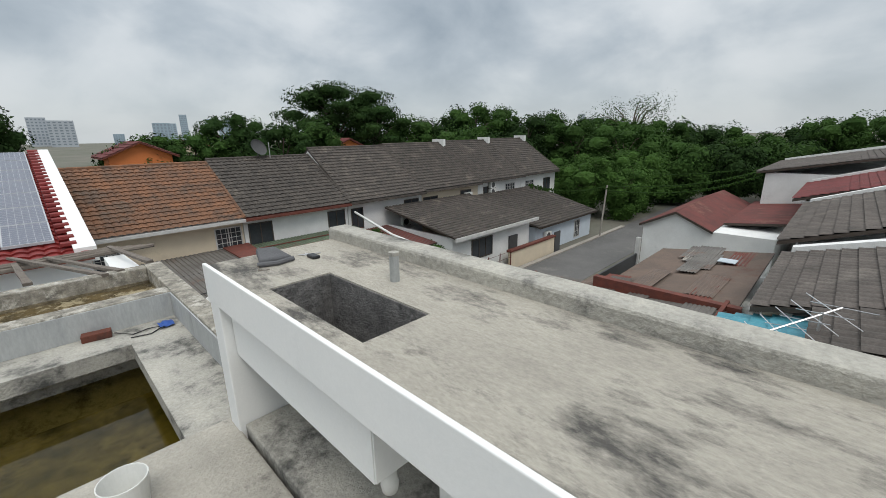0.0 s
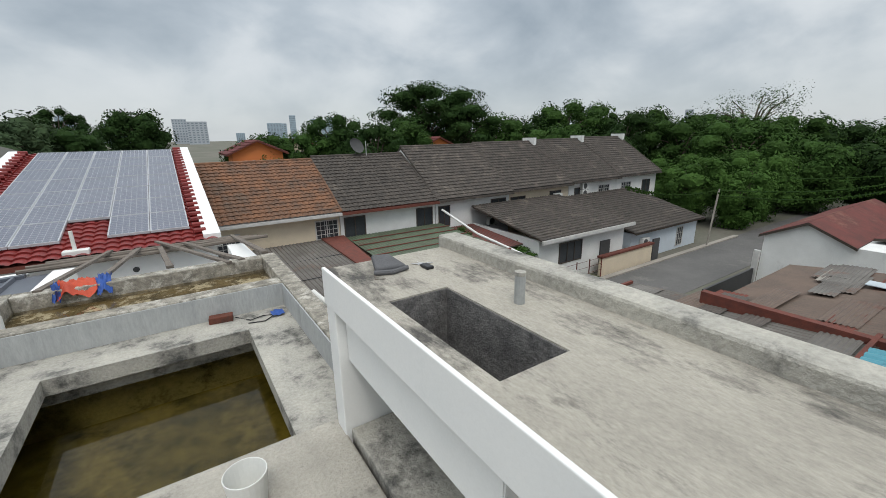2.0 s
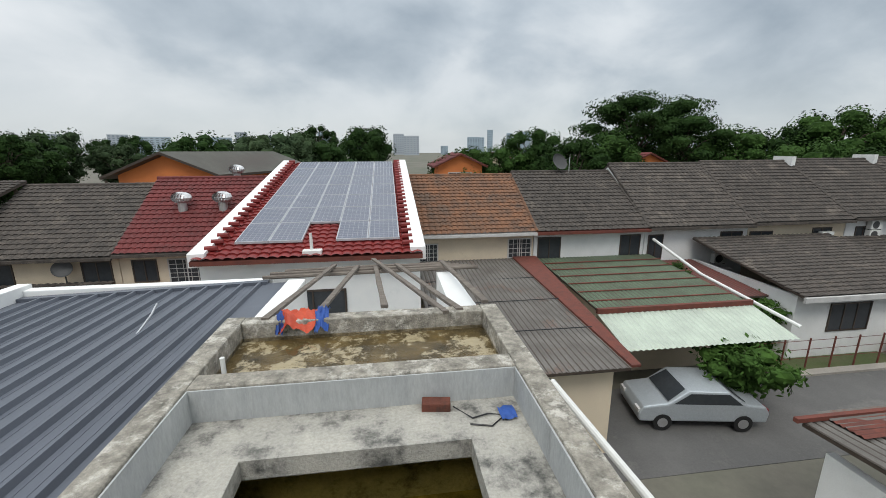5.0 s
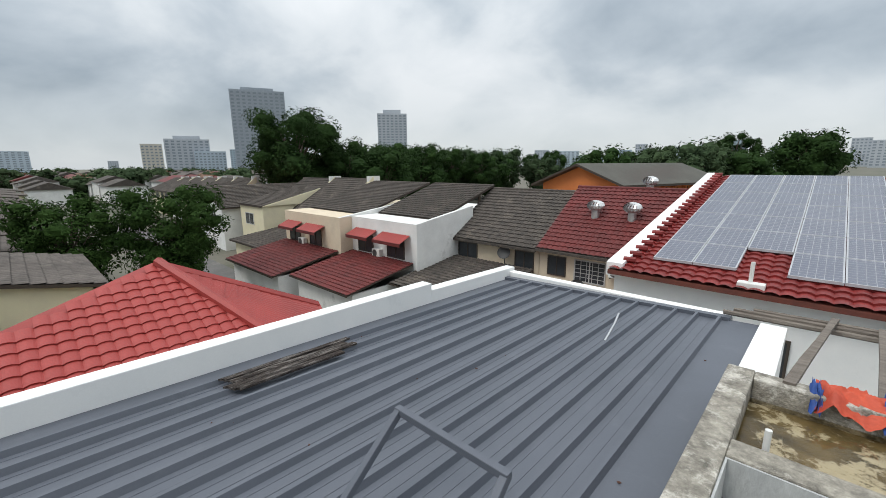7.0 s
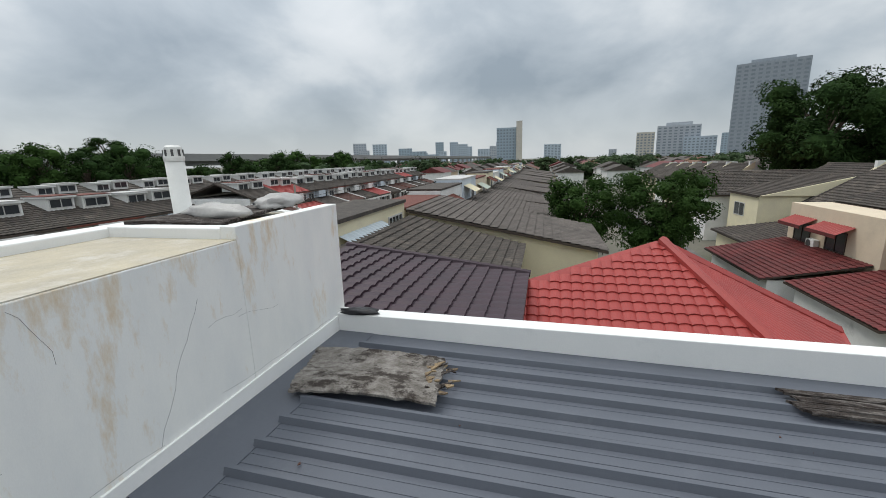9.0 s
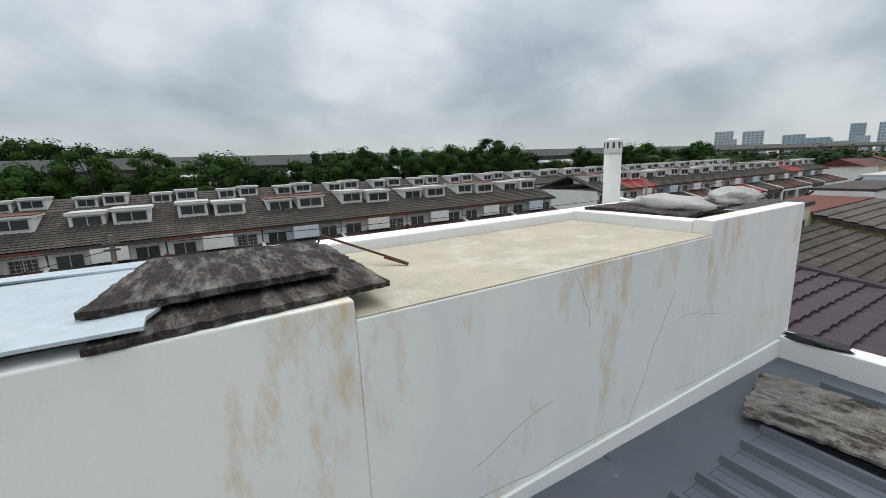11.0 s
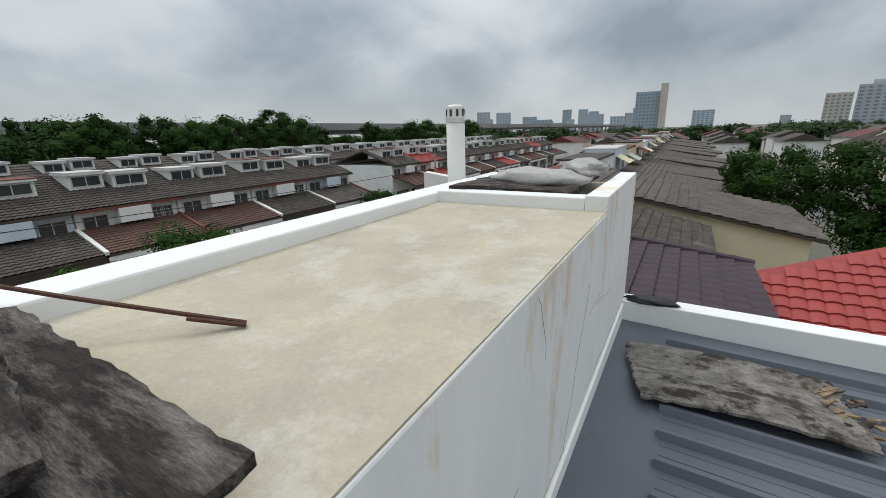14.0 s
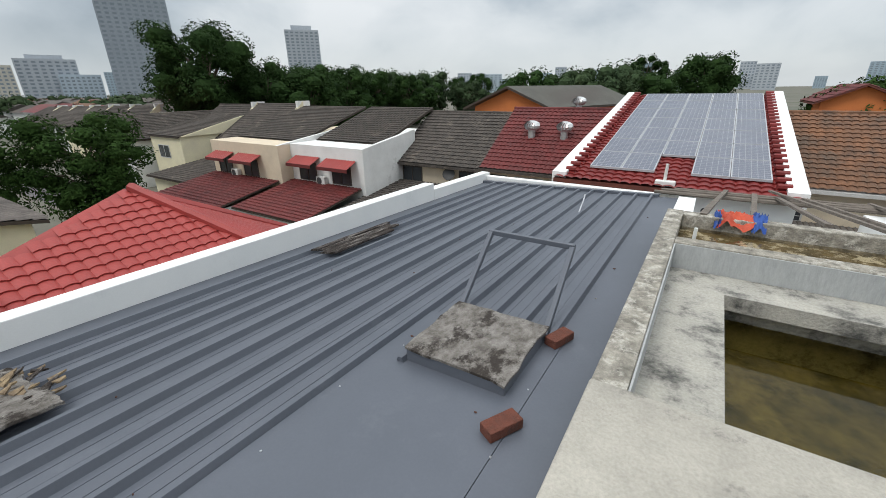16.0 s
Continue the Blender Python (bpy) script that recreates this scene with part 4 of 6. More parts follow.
def north_house(x0, x1, tile, wall, label, wins, ez=EZ, rz_=RZ, gutter=TILE_BROWN, step=None):
    h = thing("terrace_house", ((x0 + x1) / 2, 25, G), label, "house", "terrace houses of the back row")
    cx = (x0 + x1) / 2
    part("wall", Mesh().box(x0 + 0.02, EY + 0.45, G, x1 - 0.02, 29.6, ez + 0.05).prism([(x0 + 0.02, EY + 0.45, ez), (x0 + 0.02, RY, rz_ - 0.15), (x0 + 0.02, 29.6, ez)], (0.12, 0, 0)).prism([(x1 - 0.14, EY + 0.45, ez), (x1 - 0.14, RY, rz_ - 0.15), (x1 - 0.14, 29.6, ez)], (0.12, 0, 0)), wall, h)
    shed_roof(h, (x0, EY, ez), (x1, EY, ez), (x0, RY, rz_), (x1, RY, rz_), tile, fascia=gutter)
    shed_roof(h, (x1, 30, ez), (x0, 30, ez), (x1, RY, rz_), (x0, RY, rz_), tile, fascia=gutter)
    ridge_caps((x0, RY, rz_ + 0.03), (x1, RY, rz_ + 0.03), tile, h)
    ridge_caps((x1, EY, ez + 0.06), (x1, RY, rz_ + 0.06), tile, h, 0.09)
    part("gutter", Mesh().box(x0, EY - 0.12, ez - 0.16, x1, EY, ez - 0.02), gutter, h)
    if step and x0 < -30:
        part("party_wall", Mesh().prism([(x1 - 0.15, EY + 2.2, ez + 0.9), (x1 - 0.15, RY, rz_ + 0.35), (x1 - 0.15, RY, rz_ - 0.5), (x1 - 0.15, EY + 2.2, ez + 0.5)], (0.3, 0, 0)), PALEYELLOW, h, "pale raised party wall")
    if step:
        part("firewall", Mesh().box(x1 - 0.2, RY - 0.6, rz_ - 0.3, x1 + 0.1, RY + 0.8, rz_ + 0.35), HOUSE_WHITE, h, "white raised party wall")
    for a, b, z0, z1, kind in wins:
        window(h, x0 + a, x0 + b, z0, z1, EY + 0.45, -1, FRAMEM if kind == "grille" else DARKFRAME, 2, 4 if kind == "grille" else 0)
    return h


north_house(1.62, 8.2, TILE_RUST, CREAM, "terrace house with orange-brown tiled roof and cream walls", [(0.3, 1.3, -4.0, -2.9, "grille"), (5.2, 6.4, -4.0, -2.75, "grille")], gutter=FRAMEM, rz_=0.4)
north_house(8.2, 14.7, TILE_BROWN, HOUSE_WHITE, "terrace house with dark brown tiles and stained white walls", [(0.3, 1.5, -4.1, -2.75, "dark"), (5.1, 6.2, -4.0, -2.75, "dark")], gutter=RUST, rz_=0.55)
north_house(14.7, 21.2, TILE_BROWN, HOUSE_WHITE, "terrace house with brown tiles and mould-stained white walls", [(0.3, 1.1, -4.1, -2.8, "dark"), (4.8, 6.1, -4.0, -2.75, "dark")], ez=-2.25, rz_=1.0)
north_house(21.2, 27.8, TILE_BROWN, CREAM, "terrace house with brown tiles and cream walls", [(0.2, 1.6, -4.1, -2.8, "dark"), (4.4, 5.6, -4.0, -2.7, "dark")], ez=-2.15, rz_=1.1, step=True)
north_house(27.8, 34.3, TILE_BROWN, HOUSE_WHITE, "terrace house with brown tiles and white walls", [(0.8, 1.8, -4.0, -2.7, "dark"), (4.0, 5.4, -4.0, -2.7, "grille")], ez=-2.05, rz_=1.2, step=True)
north_house(34.3, 40.8, TILE_BROWN, HOUSE_WHITE, "end terrace house with brown tiles and white walls", [(0.8, 2.2, -4.0, -2.7, "grille"), (4.2, 5.4, -4.0, -2.7, "dark")], ez=-1.95, rz_=1.3, step=True)
red_house = north_house(-12.4, -5.4, TILE_DARKRED, CREAM, "terrace house with a dark red tiled roof", [(0.6, 1.6, -4.2, -3.2, "dark"), (2.2, 3.8, -4.3, -3.2, "grille")], ez=-2.75, rz_=0.42)
north_house(-19.2, -12.4, TILE_BROWN, CREAM, "terrace house with brown tiled roof and cream wall", [(0.7, 2.2, -4.3, -3.2, "dark"), (5.2, 6.4, -4.3, -3.2, "dark")], ez=-2.85, rz_=0.1)
for x in (-10.2, -8.2):
    turbine(x, 22.6, -0.75, 1.35)
turbine(-8.3, 25.5, 0.6, 1.2)
for x, z in ((-7.9, -3.75), (-6.2, -4.0), (-7.0, -4.9)):
    air_con(x, 20.25, z)
for x, z in ((15.4, -4.9), (19.4, -4.5), (19.9, -5.4), (26.3, -3.4), (29.6, -3.4), (29.6, -2.8), (2.1, -4.7)):
    air_con(x, 20.25, z)
for k, (x, y, z, s) in enumerate(((11.3, 25, 1.15, 0.55), (-14.6, 20.1, -3.4, 0.4), (-9.9, 20.1, -4.6, 0.4))):
    d = thing("satellite_dish", (x, y, z), "dark round satellite dish on a house", "dish", "satellite dishes")
    part("bowl", Mesh().lathe([(0.0, 0.0), (s * 0.5, 0.03), (s * 0.85, 0.1), (s, 0.17), (s, 0.15), (s * 0.85, 0.08), (0, -0.02)], 0, 0, 20), GRILLE, d).matrix_basis = pose(x, y, z, 62, 0, 20)
    d.children[0].matrix_parent_inverse = Matrix.Translation(-d.location)
    part("mast", Mesh().tube([(x, y + 0.05, z - 0.85), (x, y + 0.05, z)], 0.03, 6), GRILLE, d)

# solar house, extended towards the lane
SE, SZ, SR, SRZ = 11.6, -1.12, 24.0, 1.25
sol = thing("terrace_house", (-1.9, 18, G), "white house with red glazed tiles and solar panels", "house", "terrace houses of the back row")
sx0, sx1 = -5.15, 1.42
part("wall", Mesh().box(sx0 + 0.05, SE + 0.45, G, sx1 - 0.05, 29, -1.35), WHITE, sol)
shed_roof(sol, (sx0, SE, SZ), (sx1, SE, SZ), (sx0, SR, SRZ), (sx1, SR, SRZ), TILE_RED, fascia=RUST)
shed_roof(sol, (sx1, 30, -1.6), (sx0, 30, -1.6), (sx1, SR, SRZ), (sx0, SR, SRZ), TILE_RED, fascia=RUST)


def sol_z(y):
    return SZ + (SRZ - SZ) * (y - SE) / (SR - SE)


for x0, x1 in ((sx0 - 0.10, sx0 + 0.36), (sx1 - 0.36, sx1 + 0.10)):
    part("verge", Mesh().prism([(x0, SE + 0.15, sol_z(SE + 0.15) + 0.16), (x1, SE + 0.15, sol_z(SE + 0.15) + 0.16), (x1, SR, SRZ + 0.16), (x0, SR, SRZ + 0.16)], (0, 0, -0.4)), WHITE, sol, "white cement verge")
    for i in range(24):
        y = SE + 0.5 + i * 0.5
        xx = x1 + 0.06 if x0 < -3 else x0 - 0.06
        part("verge_tile", Mesh().tube([(xx - 0.16, y, sol_z(y) + 0.16), (xx + 0.16, y + 0.05, sol_z(y) + 0.16)], 0.085, 7), TILE_RED, sol)
window(sol, -2.9, -1.0, -3.6, -2.3, SE + 0.45, -1, DARKFRAME, 2)
tagged(part("wall_hole", Mesh().tube([(-0.7, SE + 0.44, -1.75), (-0.7, SE + 0.46, -1.75)], 0.08, 12), GRILLE, sol))
pw, pl = 0.985, 1.62
for c in range(5):
    for r in range(7):
        if c == 2 and r == 0:
            continue
        x0 = -4.22 + c * (pw + 0.015)
        y0 = 12.55 + r * (pl - 0.04)
        y1 = y0 + pl - 0.07
        if y1 > 23.9:
            continue
        p = thing("solar_panel", (x0, y0, sol_z(y0) + 0.1), "blue-grey solar panel in an aluminium frame on red tiles", "solar panel", "solar panels on the roof")
        z0, z1 = sol_z(y0) + 0.16, sol_z(y1) + 0.16
        part("frame", Mesh().prism([(x0, y0, z0), (x0 + pw, y0, z0), (x0 + pw, y1, z1), (x0, y1, z1)], (0, 0, -0.07)), PANEL_FRAME, p)
        m = Mesh()
        for i in range(6):
            for j in range(10):
                a0, a1 = x0 + 0.03 + (pw - 0.06) * i / 6 + 0.005, x0 + 0.03 + (pw - 0.06) * (i + 1) / 6 - 0.005
                f0, f1 = 0.015 + 0.97 * j / 10 + 0.004, 0.015 + 0.97 * (j + 1) / 10 - 0.004
                b0, b1 = y0 + (y1 - y0) * f0, y0 + (y1 - y0) * f1
                q0, q1 = z0 + (z1 - z0) * f0 + 0.004, z0 + (z1 - z0) * f1 + 0.004
                m.add([(a0, b0, q0), (a1, b0, q0), (a1, b1, q1), (a0, b1, q1)], [(0, 1, 2, 3)])
        tagged(part("cell_grid", m, PANEL, p), kind="stuff")
v = thing("roof_vent", (-1.82, 11.5, -1.0), "white plastic vent pipe on the red roof", "vent pipe")
part("pipe", Mesh().tube([(-1.85, 11.9, sol_z(11.9)), (-1.85, 11.9, sol_z(11.9) + 0.62)], 0.045, 10), PLASTIC, v)
part("foot", bevelled(Mesh().box(-2.1, 11.72, sol_z(11.7) + 0.02, -1.55, 11.98, sol_z(11.9) + 0.13), 0.02), PLASTIC, v)

# rear additions behind the north row


def lean_to(name, label, x0, x1, y0, y1, z0, z1, roof_mat, wall_mat, tiles=False, walls=True):
    """A single-storey addition whose roof falls from y1 (house) to y0 (lane)."""
    h = thing(name, ((x0 + x1) / 2, y0, G), label, "extension", "rear additions")
    if y1 < y0:
        x0, x1 = x1, x0
    shed_roof(h, (x0, y0, z0), (x1, y0, z0), (x0, y1, z1), (x1, y1, z1), roof_mat, 0.08, tiles)
    if walls:
        part("wall", Mesh().box(x0 + 0.2, y0 + 0.5, G, x1 - 0.2, y0 + 0.65, z0 - 0.1).box(x0 + 0.2, y0 + 0.65, G, x0 + 0.35, y1, z0 - 0.1).box(x1 - 0.35, y0 + 0.65, G, x1 - 0.2, y1, z0 - 0.1), wall_mat, h)
    return h


a = lean_to("extension", "rear extension with rusty brown corrugated roof", 1.7, 7.0, 9.2, 20.3, -4.0, -3.75, ZINC, CREAM)
part("edge_strip", Mesh().prism([(7.0, 9.2, -3.92), (7.28, 9.2, -3.92), (8.3, 20.3, -3.67), (7.0, 20.3, -3.67)], (0, 0, -0.08)), RUST, a, "rust red flashing")
for y in (11.5, 14.2, 17.0):
    part("wire", Mesh().tube([(1.8, y, -3.8), (4.5, y + 0.1, -3.84), (7.0, y, -3.8)], 0.02, 5), BLACK, a)
window(a, 3.6, 4.8, -5.4, -4.5, 9.7, -1, FRAMEM, 1, 5)
a = lean_to("carport", "carport with mossy green sheet roof", 8.4, 14.9, 13.6, 20.2, -4.15, -3.8, ZINC_GREEN, CREAM)
for i in range(6):
    y = 14.4 + i * 0.95
    part("batten", Mesh().box(8.4, y, -4.1 + 0.055 * i, 14.9, y + 0.07, -4.06 + 0.055 * i), RUST, a)
part("edge_beam", Mesh().box(8.3, 13.45, -4.25, 15.0, 13.6, -4.05), RUST, a, "rust red edge beam")
shed = part("awning", Mesh().sheet((8.3, 11.4, -4.75), (15.0, 11.4, -4.75), (8.3, 13.5, -4.25), (15.0, 13.5, -4.25), 0.22, 0.025), ZINC_MINT, a, "pale green ribbed awning")
part("down_pipe", Mesh().tube([(14.95, 20, -2.9), (15.1, 16.5, -3.85), (15.2, 11.6, -4.4)], 0.07, 8), PLASTIC, a, "white plastic pipe")
a = lean_to("extension", "rear extension with brown tiled roof", 17.5, 26.2, 13.5, 20.2, -4.1, -2.95, TILE_BROWN, HOUSE_WHITE, True)
window(a, 19.5, 21.5, -5.9, -4.7, 14.0, -1, DARKFRAME, 3)
part("door", Mesh().box(23.4, 13.9, G, 24.4, 13.98, -5.1), GRILLE, a)
part("fascia", Mesh().box(17.4, 13.38, -4.3, 26.3, 13.5, -4.08), FRAMEM, a)
a = lean_to("extension", "rear extension with grey sheet roof and pale blue walls", 26.6, 36.2, 13.4, 20.2, -5.0, -3.2, TILE_BROWN, HOUSE_BLUE, True)
window(a, 33.0, 33.8, -6.9, -5.5, 13.9, -1, FRAMEM, 1, 2)
air_con(28.2, 13.7, -6.1)
a = lean_to("shed", "small shed with maroon roof and yellow wall", 14.2, 17.6, 15.2, 20.2, -4.6, -4.2, ZINC_RED, PALEYELLOW)
w = thing("garden_wall", (25.5, 13.3, G), "cream garden wall with a brick coping", "wall")
part("wall", Mesh().box(22.6, 13.2, G, 28.4, 13.4, -5.95), CREAM, w)
part("coping", Mesh().box(22.5, 13.12, -5.95, 28.5, 13.48, -5.82), RUST, w)
part("gate", Mesh().box(28.5, 13.2, G, 29.3, 13.3, -5.6), GRILLE, w)
f = thing("wire_fence", (18.5, 13.0, G), "rusty wire fence round the back lawn", "fence")
for i in range(7):
    x = 15.2 + i * 1.2
    part("post", Mesh().tube([(x, 13.05, G), (x, 13.05, -5.7)], 0.035, 6), RUST, f)
for z in (-5.8, -6.2, -6.6):
    part("rail", Mesh().tube([(15.2, 13.05, z), (22.4, 13.05, z)], 0.012, 4), RUST, f)

# western neighbours across the lane: white fronts with red awnings
for k, (x0, x1, y0, zt) in enumerate(((-25.4, -18.6, 16.6, -1.65), (-33.6, -25.4, 15.6, -1.7))):
    h = thing("terrace_house", ((x0 + x1) / 2, y0 + 6, G), "white flat-fronted house with red awnings", "house", "white houses across the lane")
    part("wall", Mesh().box(x0, y0, G, x1, 29.5, zt), CREAM if k else HOUSE_WHITE, h)
    part("parapet", Mesh().prism([(x1 - 0.25, y0, zt), (x1 - 0.25, 22, zt), (x1 - 0.25, 22.0, zt + 0.75)], (0.25, 0, 0)), HOUSE_WHITE, h)
    shed_roof(h, (x0 + 0.2, y0 + 2.2, zt + 0.05), (x1 - 0.4, y0 + 2.2, zt + 0.05), (x0 + 0.2, 25, 0.4), (x1 - 0.4, 25, 0.4), TILE_BROWN)
    for a, b in ((0.8, 2.4), (4.0, 5.6)):
        window(h, x0 + a, x0 + b, zt - 2.3, zt - 1.2, y0, -1, DARKFRAME, 2)
    for a, b in ((0.5, 2.9), (3.5, 6.2)):
        part("awning", Mesh().sheet((x0 + a, y0 - 0.9, zt - 1.15), (x0 + b, y0 - 0.9, zt - 1.15), (x0 + a, y0, zt - 0.75), (x0 + b, y0, zt - 0.75), 0.25, 0.02), TILE_CORAL, h, "red ribbed awning")
        part("valance", Mesh().box(x0 + a, y0 - 0.92, zt - 1.35, x0 + b, y0 - 0.89, zt - 1.14), TILE_DARKRED, h)
    air_con(x0 + 3.1, y0 - 0.2, zt - 2.5)
    lean_to("extension", "rear extension with red corrugated roof", x0, x1 - 0.3, y0 - 5.0, y0 - 0.05, -5.0, -4.1, TILE_DARKRED, HOUSE_WHITE, True)
for k in (0, 1, 4, 5, 6, 7, 8, 9):
    x1 = -33.8 - k * 6.9
    x0 = x1 - 6.8
    north_house(x0, x1, TILE_BROWN, (PALEYELLOW, HOUSE_WHITE, CREAM)[k % 3], "terrace house with brown tiles seen down the lane", [(0.8, 2.2, -4.2, -3.0, "dark"), (3.6, 5.6, -4.2, -3.0, "dark")], ez=-2.6, rz_=0.5 - 0.1 * k, step=True)
lean_to("extension", "rear extension with brown tiled roof", -41, -34.5, 13.5, 19.9, -4.8, -4.0, TILE_BROWN, PALEYELLOW, True)
lean_to("extension", "rear extension with brown tiles and cream wall", -18.9, -12.6, 14.5, 20.2, -4.9, -4.1, TILE_BROWN, HOUSE_WHITE, True)
lean_to("extension", "rear extension with maroon sheet roof", -12.3, -5.6, 14.5, 20.2, -5.2, -4.8, ZINC_RED, HOUSE_WHITE)

g2 = thing("gable_house", (-51, 18, G), "white gable-fronted house with dark windows", "house")
part("wall", Mesh().box(-57, 15.5, G, -48, 28, -2.4).prism([(-57, 15.5, -2.4), (-48, 15.5, -2.4), (-52.5, 15.5, -0.4)], (0, 0.4, 0)), HOUSE_WHITE, g2)
shed_roof(g2, (-47.6, 15.2, -2.5), (-47.6, 28, -2.5), (-52.5, 15.2, -0.3), (-52.5, 28, -0.3), TILE_BROWN)
shed_roof(g2, (-57.4, 28, -2.5), (-57.4, 15.2, -2.5), (-52.5, 28, -0.3), (-52.5, 15.2, -0.3), TILE_CORAL)
for a in (-55.6, -52.4):
    window(g2, a, a + 2.4, -3.9, -2.6, 15.5, -1, FRAMEM, 4)
g3 = thing("gable_house", (-43, 18, G), "pale yellow gable-fronted house with brown tiles", "house")
part("wall", Mesh().box(-46.8, 17, G, -41.2, 28, -2.0).prism([(-41.3, 17, -2.0), (-41.3, 26, 0.1), (-41.3, 26, -2.0)], (0.3, 0, 0)), PALEYELLOW, g3)
shed_roof(g3, (-47, 16.8, -2.0), (-41.2, 16.8, -2.0), (-47, 26, 0.1), (-41.2, 26, 0.1), TILE_BROWN)
window(g3, -45.5, -43.6, -4.0, -2.9, 17, -1, FRAMEM, 2)

# orange school block behind the row
o = thing("school_block", (-26, 52, G), "orange painted block with a grey sheet roof", "building")
A, B = Vector((-26.8, 46, 0)), Vector((-17.6, 46, 0))
L = Vector((6.5, 18, 0))
part("wall", Mesh().prism([(A.x, A.y, -0.4), (B.x, B.y, -0.4), tuple(B + L + Vector((0, 0, -0.4))), tuple(A + L + Vector((0, 0, -0.4)))], (0, 0, -7)).prism([(A.x, A.y, -0.4), (B.x, B.y, -0.4), ((A.x + B.x) / 2, 46, 1.75)], (0.3, 0.9, 0)), ORANGE, o)
pk = Vector(((A.x + B.x) / 2, 45.1, 1.95))
shed_roof(o, tuple(B + Vector((0.9, -0.9, -0.4))), tuple(B + L + Vector((0.9, 0, -0.4))), tuple(pk), tuple(pk + L), mat("grey_fibre_sheet", (0.13, 0.13, 0.115), (0.10, 0.10, 0.09), 0.5, 0.9, 0.2, 10), 0.25, False)
shed_roof(o, tuple(A + L + Vector((-1.2, 0, -0.5))), tuple(A + Vector((-1.2, -0.9, -0.5))), tuple(pk + L), tuple(pk), TILE_GREY, 0.25, False)
for i in range(9):
    q = B + L * ((i + 0.5) / 9.5)
    part("pillar", Mesh().box(q.x + 0.1, q.y, -7, q.x + 0.5, q.y + 0.5, -0.5), ORANGE, o)
    part("window", Mesh().box(q.x + 0.45, q.y + 0.7, -2.4, q.x + 0.30, q.y + 1.6, -0.9), GLASS, o)
for x, y, c in ((8.0, 44, ORANGE), (12.5, 72, ORANGE), (29, 44, ORANGE), (22, 80, CREAM), (17, 66, CREAM)):
    h = thing("house", (x, y, G), ("orange" if c is ORANGE else "cream") + " rendered gabled house behind the trees", "house", "houses beyond the back row")
    part("wall", Mesh().box(x - 2.3, y - 2, G, x + 2.3, y + 4, 0.5).prism([(x - 2.3, y - 2, 0.5), (x + 2.3, y - 2, 0.5), (x, y - 2, 1.5)], (0, 0.3, 0)), c, h)
    shed_roof(h, (x + 2.8, y - 2.5, 0.35), (x + 2.8, y + 4.5, 0.35), (x, y - 2.5, 1.65), (x, y + 4.5, 1.65), TILE_DARKRED, pu=0.5, pv=0.6, fascia=RUST)
    shed_roof(h, (x - 2.8, y + 4.5, 0.35), (x - 2.8, y - 2.5, 0.35), (x, y + 4.5, 1.65), (x, y - 2.5, 1.65), TILE_DARKRED, pu=0.5, pv=0.6, fascia=RUST)
    window(h, x - 1.2, x + 1.2, -1.6, -0.3, y - 2, -1, FRAMEM, 3)

# ---- own row to the west ----
h = thing("neighbour_house", (-10, 1, G), "house with a coral red tiled hip roof", "house")
AP, L1, L2, R2 = (-13.0, 2.35, -0.57), (-11.0, -1.36, -1.37), (-7.2, -1.0, -2.87), (-7.2, 4.45, -2.87)
N1, N2, RW = (-13.2, 6.9, -2.9), (-13.6, 6.9, -2.9), (-13.25, 2.35, -0.57)


def clipped_tiles(name, corners, u, v, material, parent, pu=0.26, pv=0.31):
    """Single tiles, each an object on one shared mesh, laid over the part of a plane inside the corners."""
    o = Vector(corners[0])
    u, v = Vector(u).normalized(), Vector(v).normalized()
    n = u.cross(v)
    flat = [((Vector(p) - o).dot(u), (Vector(p) - o).dot(v)) for p in corners]
    t = Mesh()
    k = 6
    prof = [(i / k * pu, 0.04 * math.sin(math.pi * i / k) ** 0.8) for i in range(k + 1)]
    t.grid([[tuple(u * a + n * (b + 0.035)) for a, b in prof], [tuple(u * a + v * (pv + 0.04) + n * b) for a, b in prof]])
    t.grid([[tuple(u * a + n * (b + 0.010)) for a, b in prof], [tuple(u * a + n * (b + 0.035)) for a, b in prof]])
    me = bpy.data.meshes.new(name)
    me.from_pydata(t.v, [], t.f)
    me.materials.append(material)

    def inside(a, b):
        c = False
        for i in range(len(flat)):
            (x1, y1), (x2, y2) = flat[i], flat[i - 1]
            if (y1 > b) != (y2 > b) and a < (x2 - x1) * (b - y1) / (y2 - y1) + x1:
                c = not c
        return c

    a0, a1 = min(p[0] for p in flat), max(p[0] for p in flat)
    b0, b1 = min(p[1] for p in flat), max(p[1] for p in flat)
    for j in range(int((b1 - b0) / pv) + 1):
        for i in range(int((a1 - a0) / pu) + 1):
            a, b = a0 + i * pu, b0 + j * pv
            if inside(a + pu / 2, b + pv / 2):
                ob = part("tile", me, material, parent)
                ob.matrix_basis = Matrix.Translation(o + u * a + v * b)


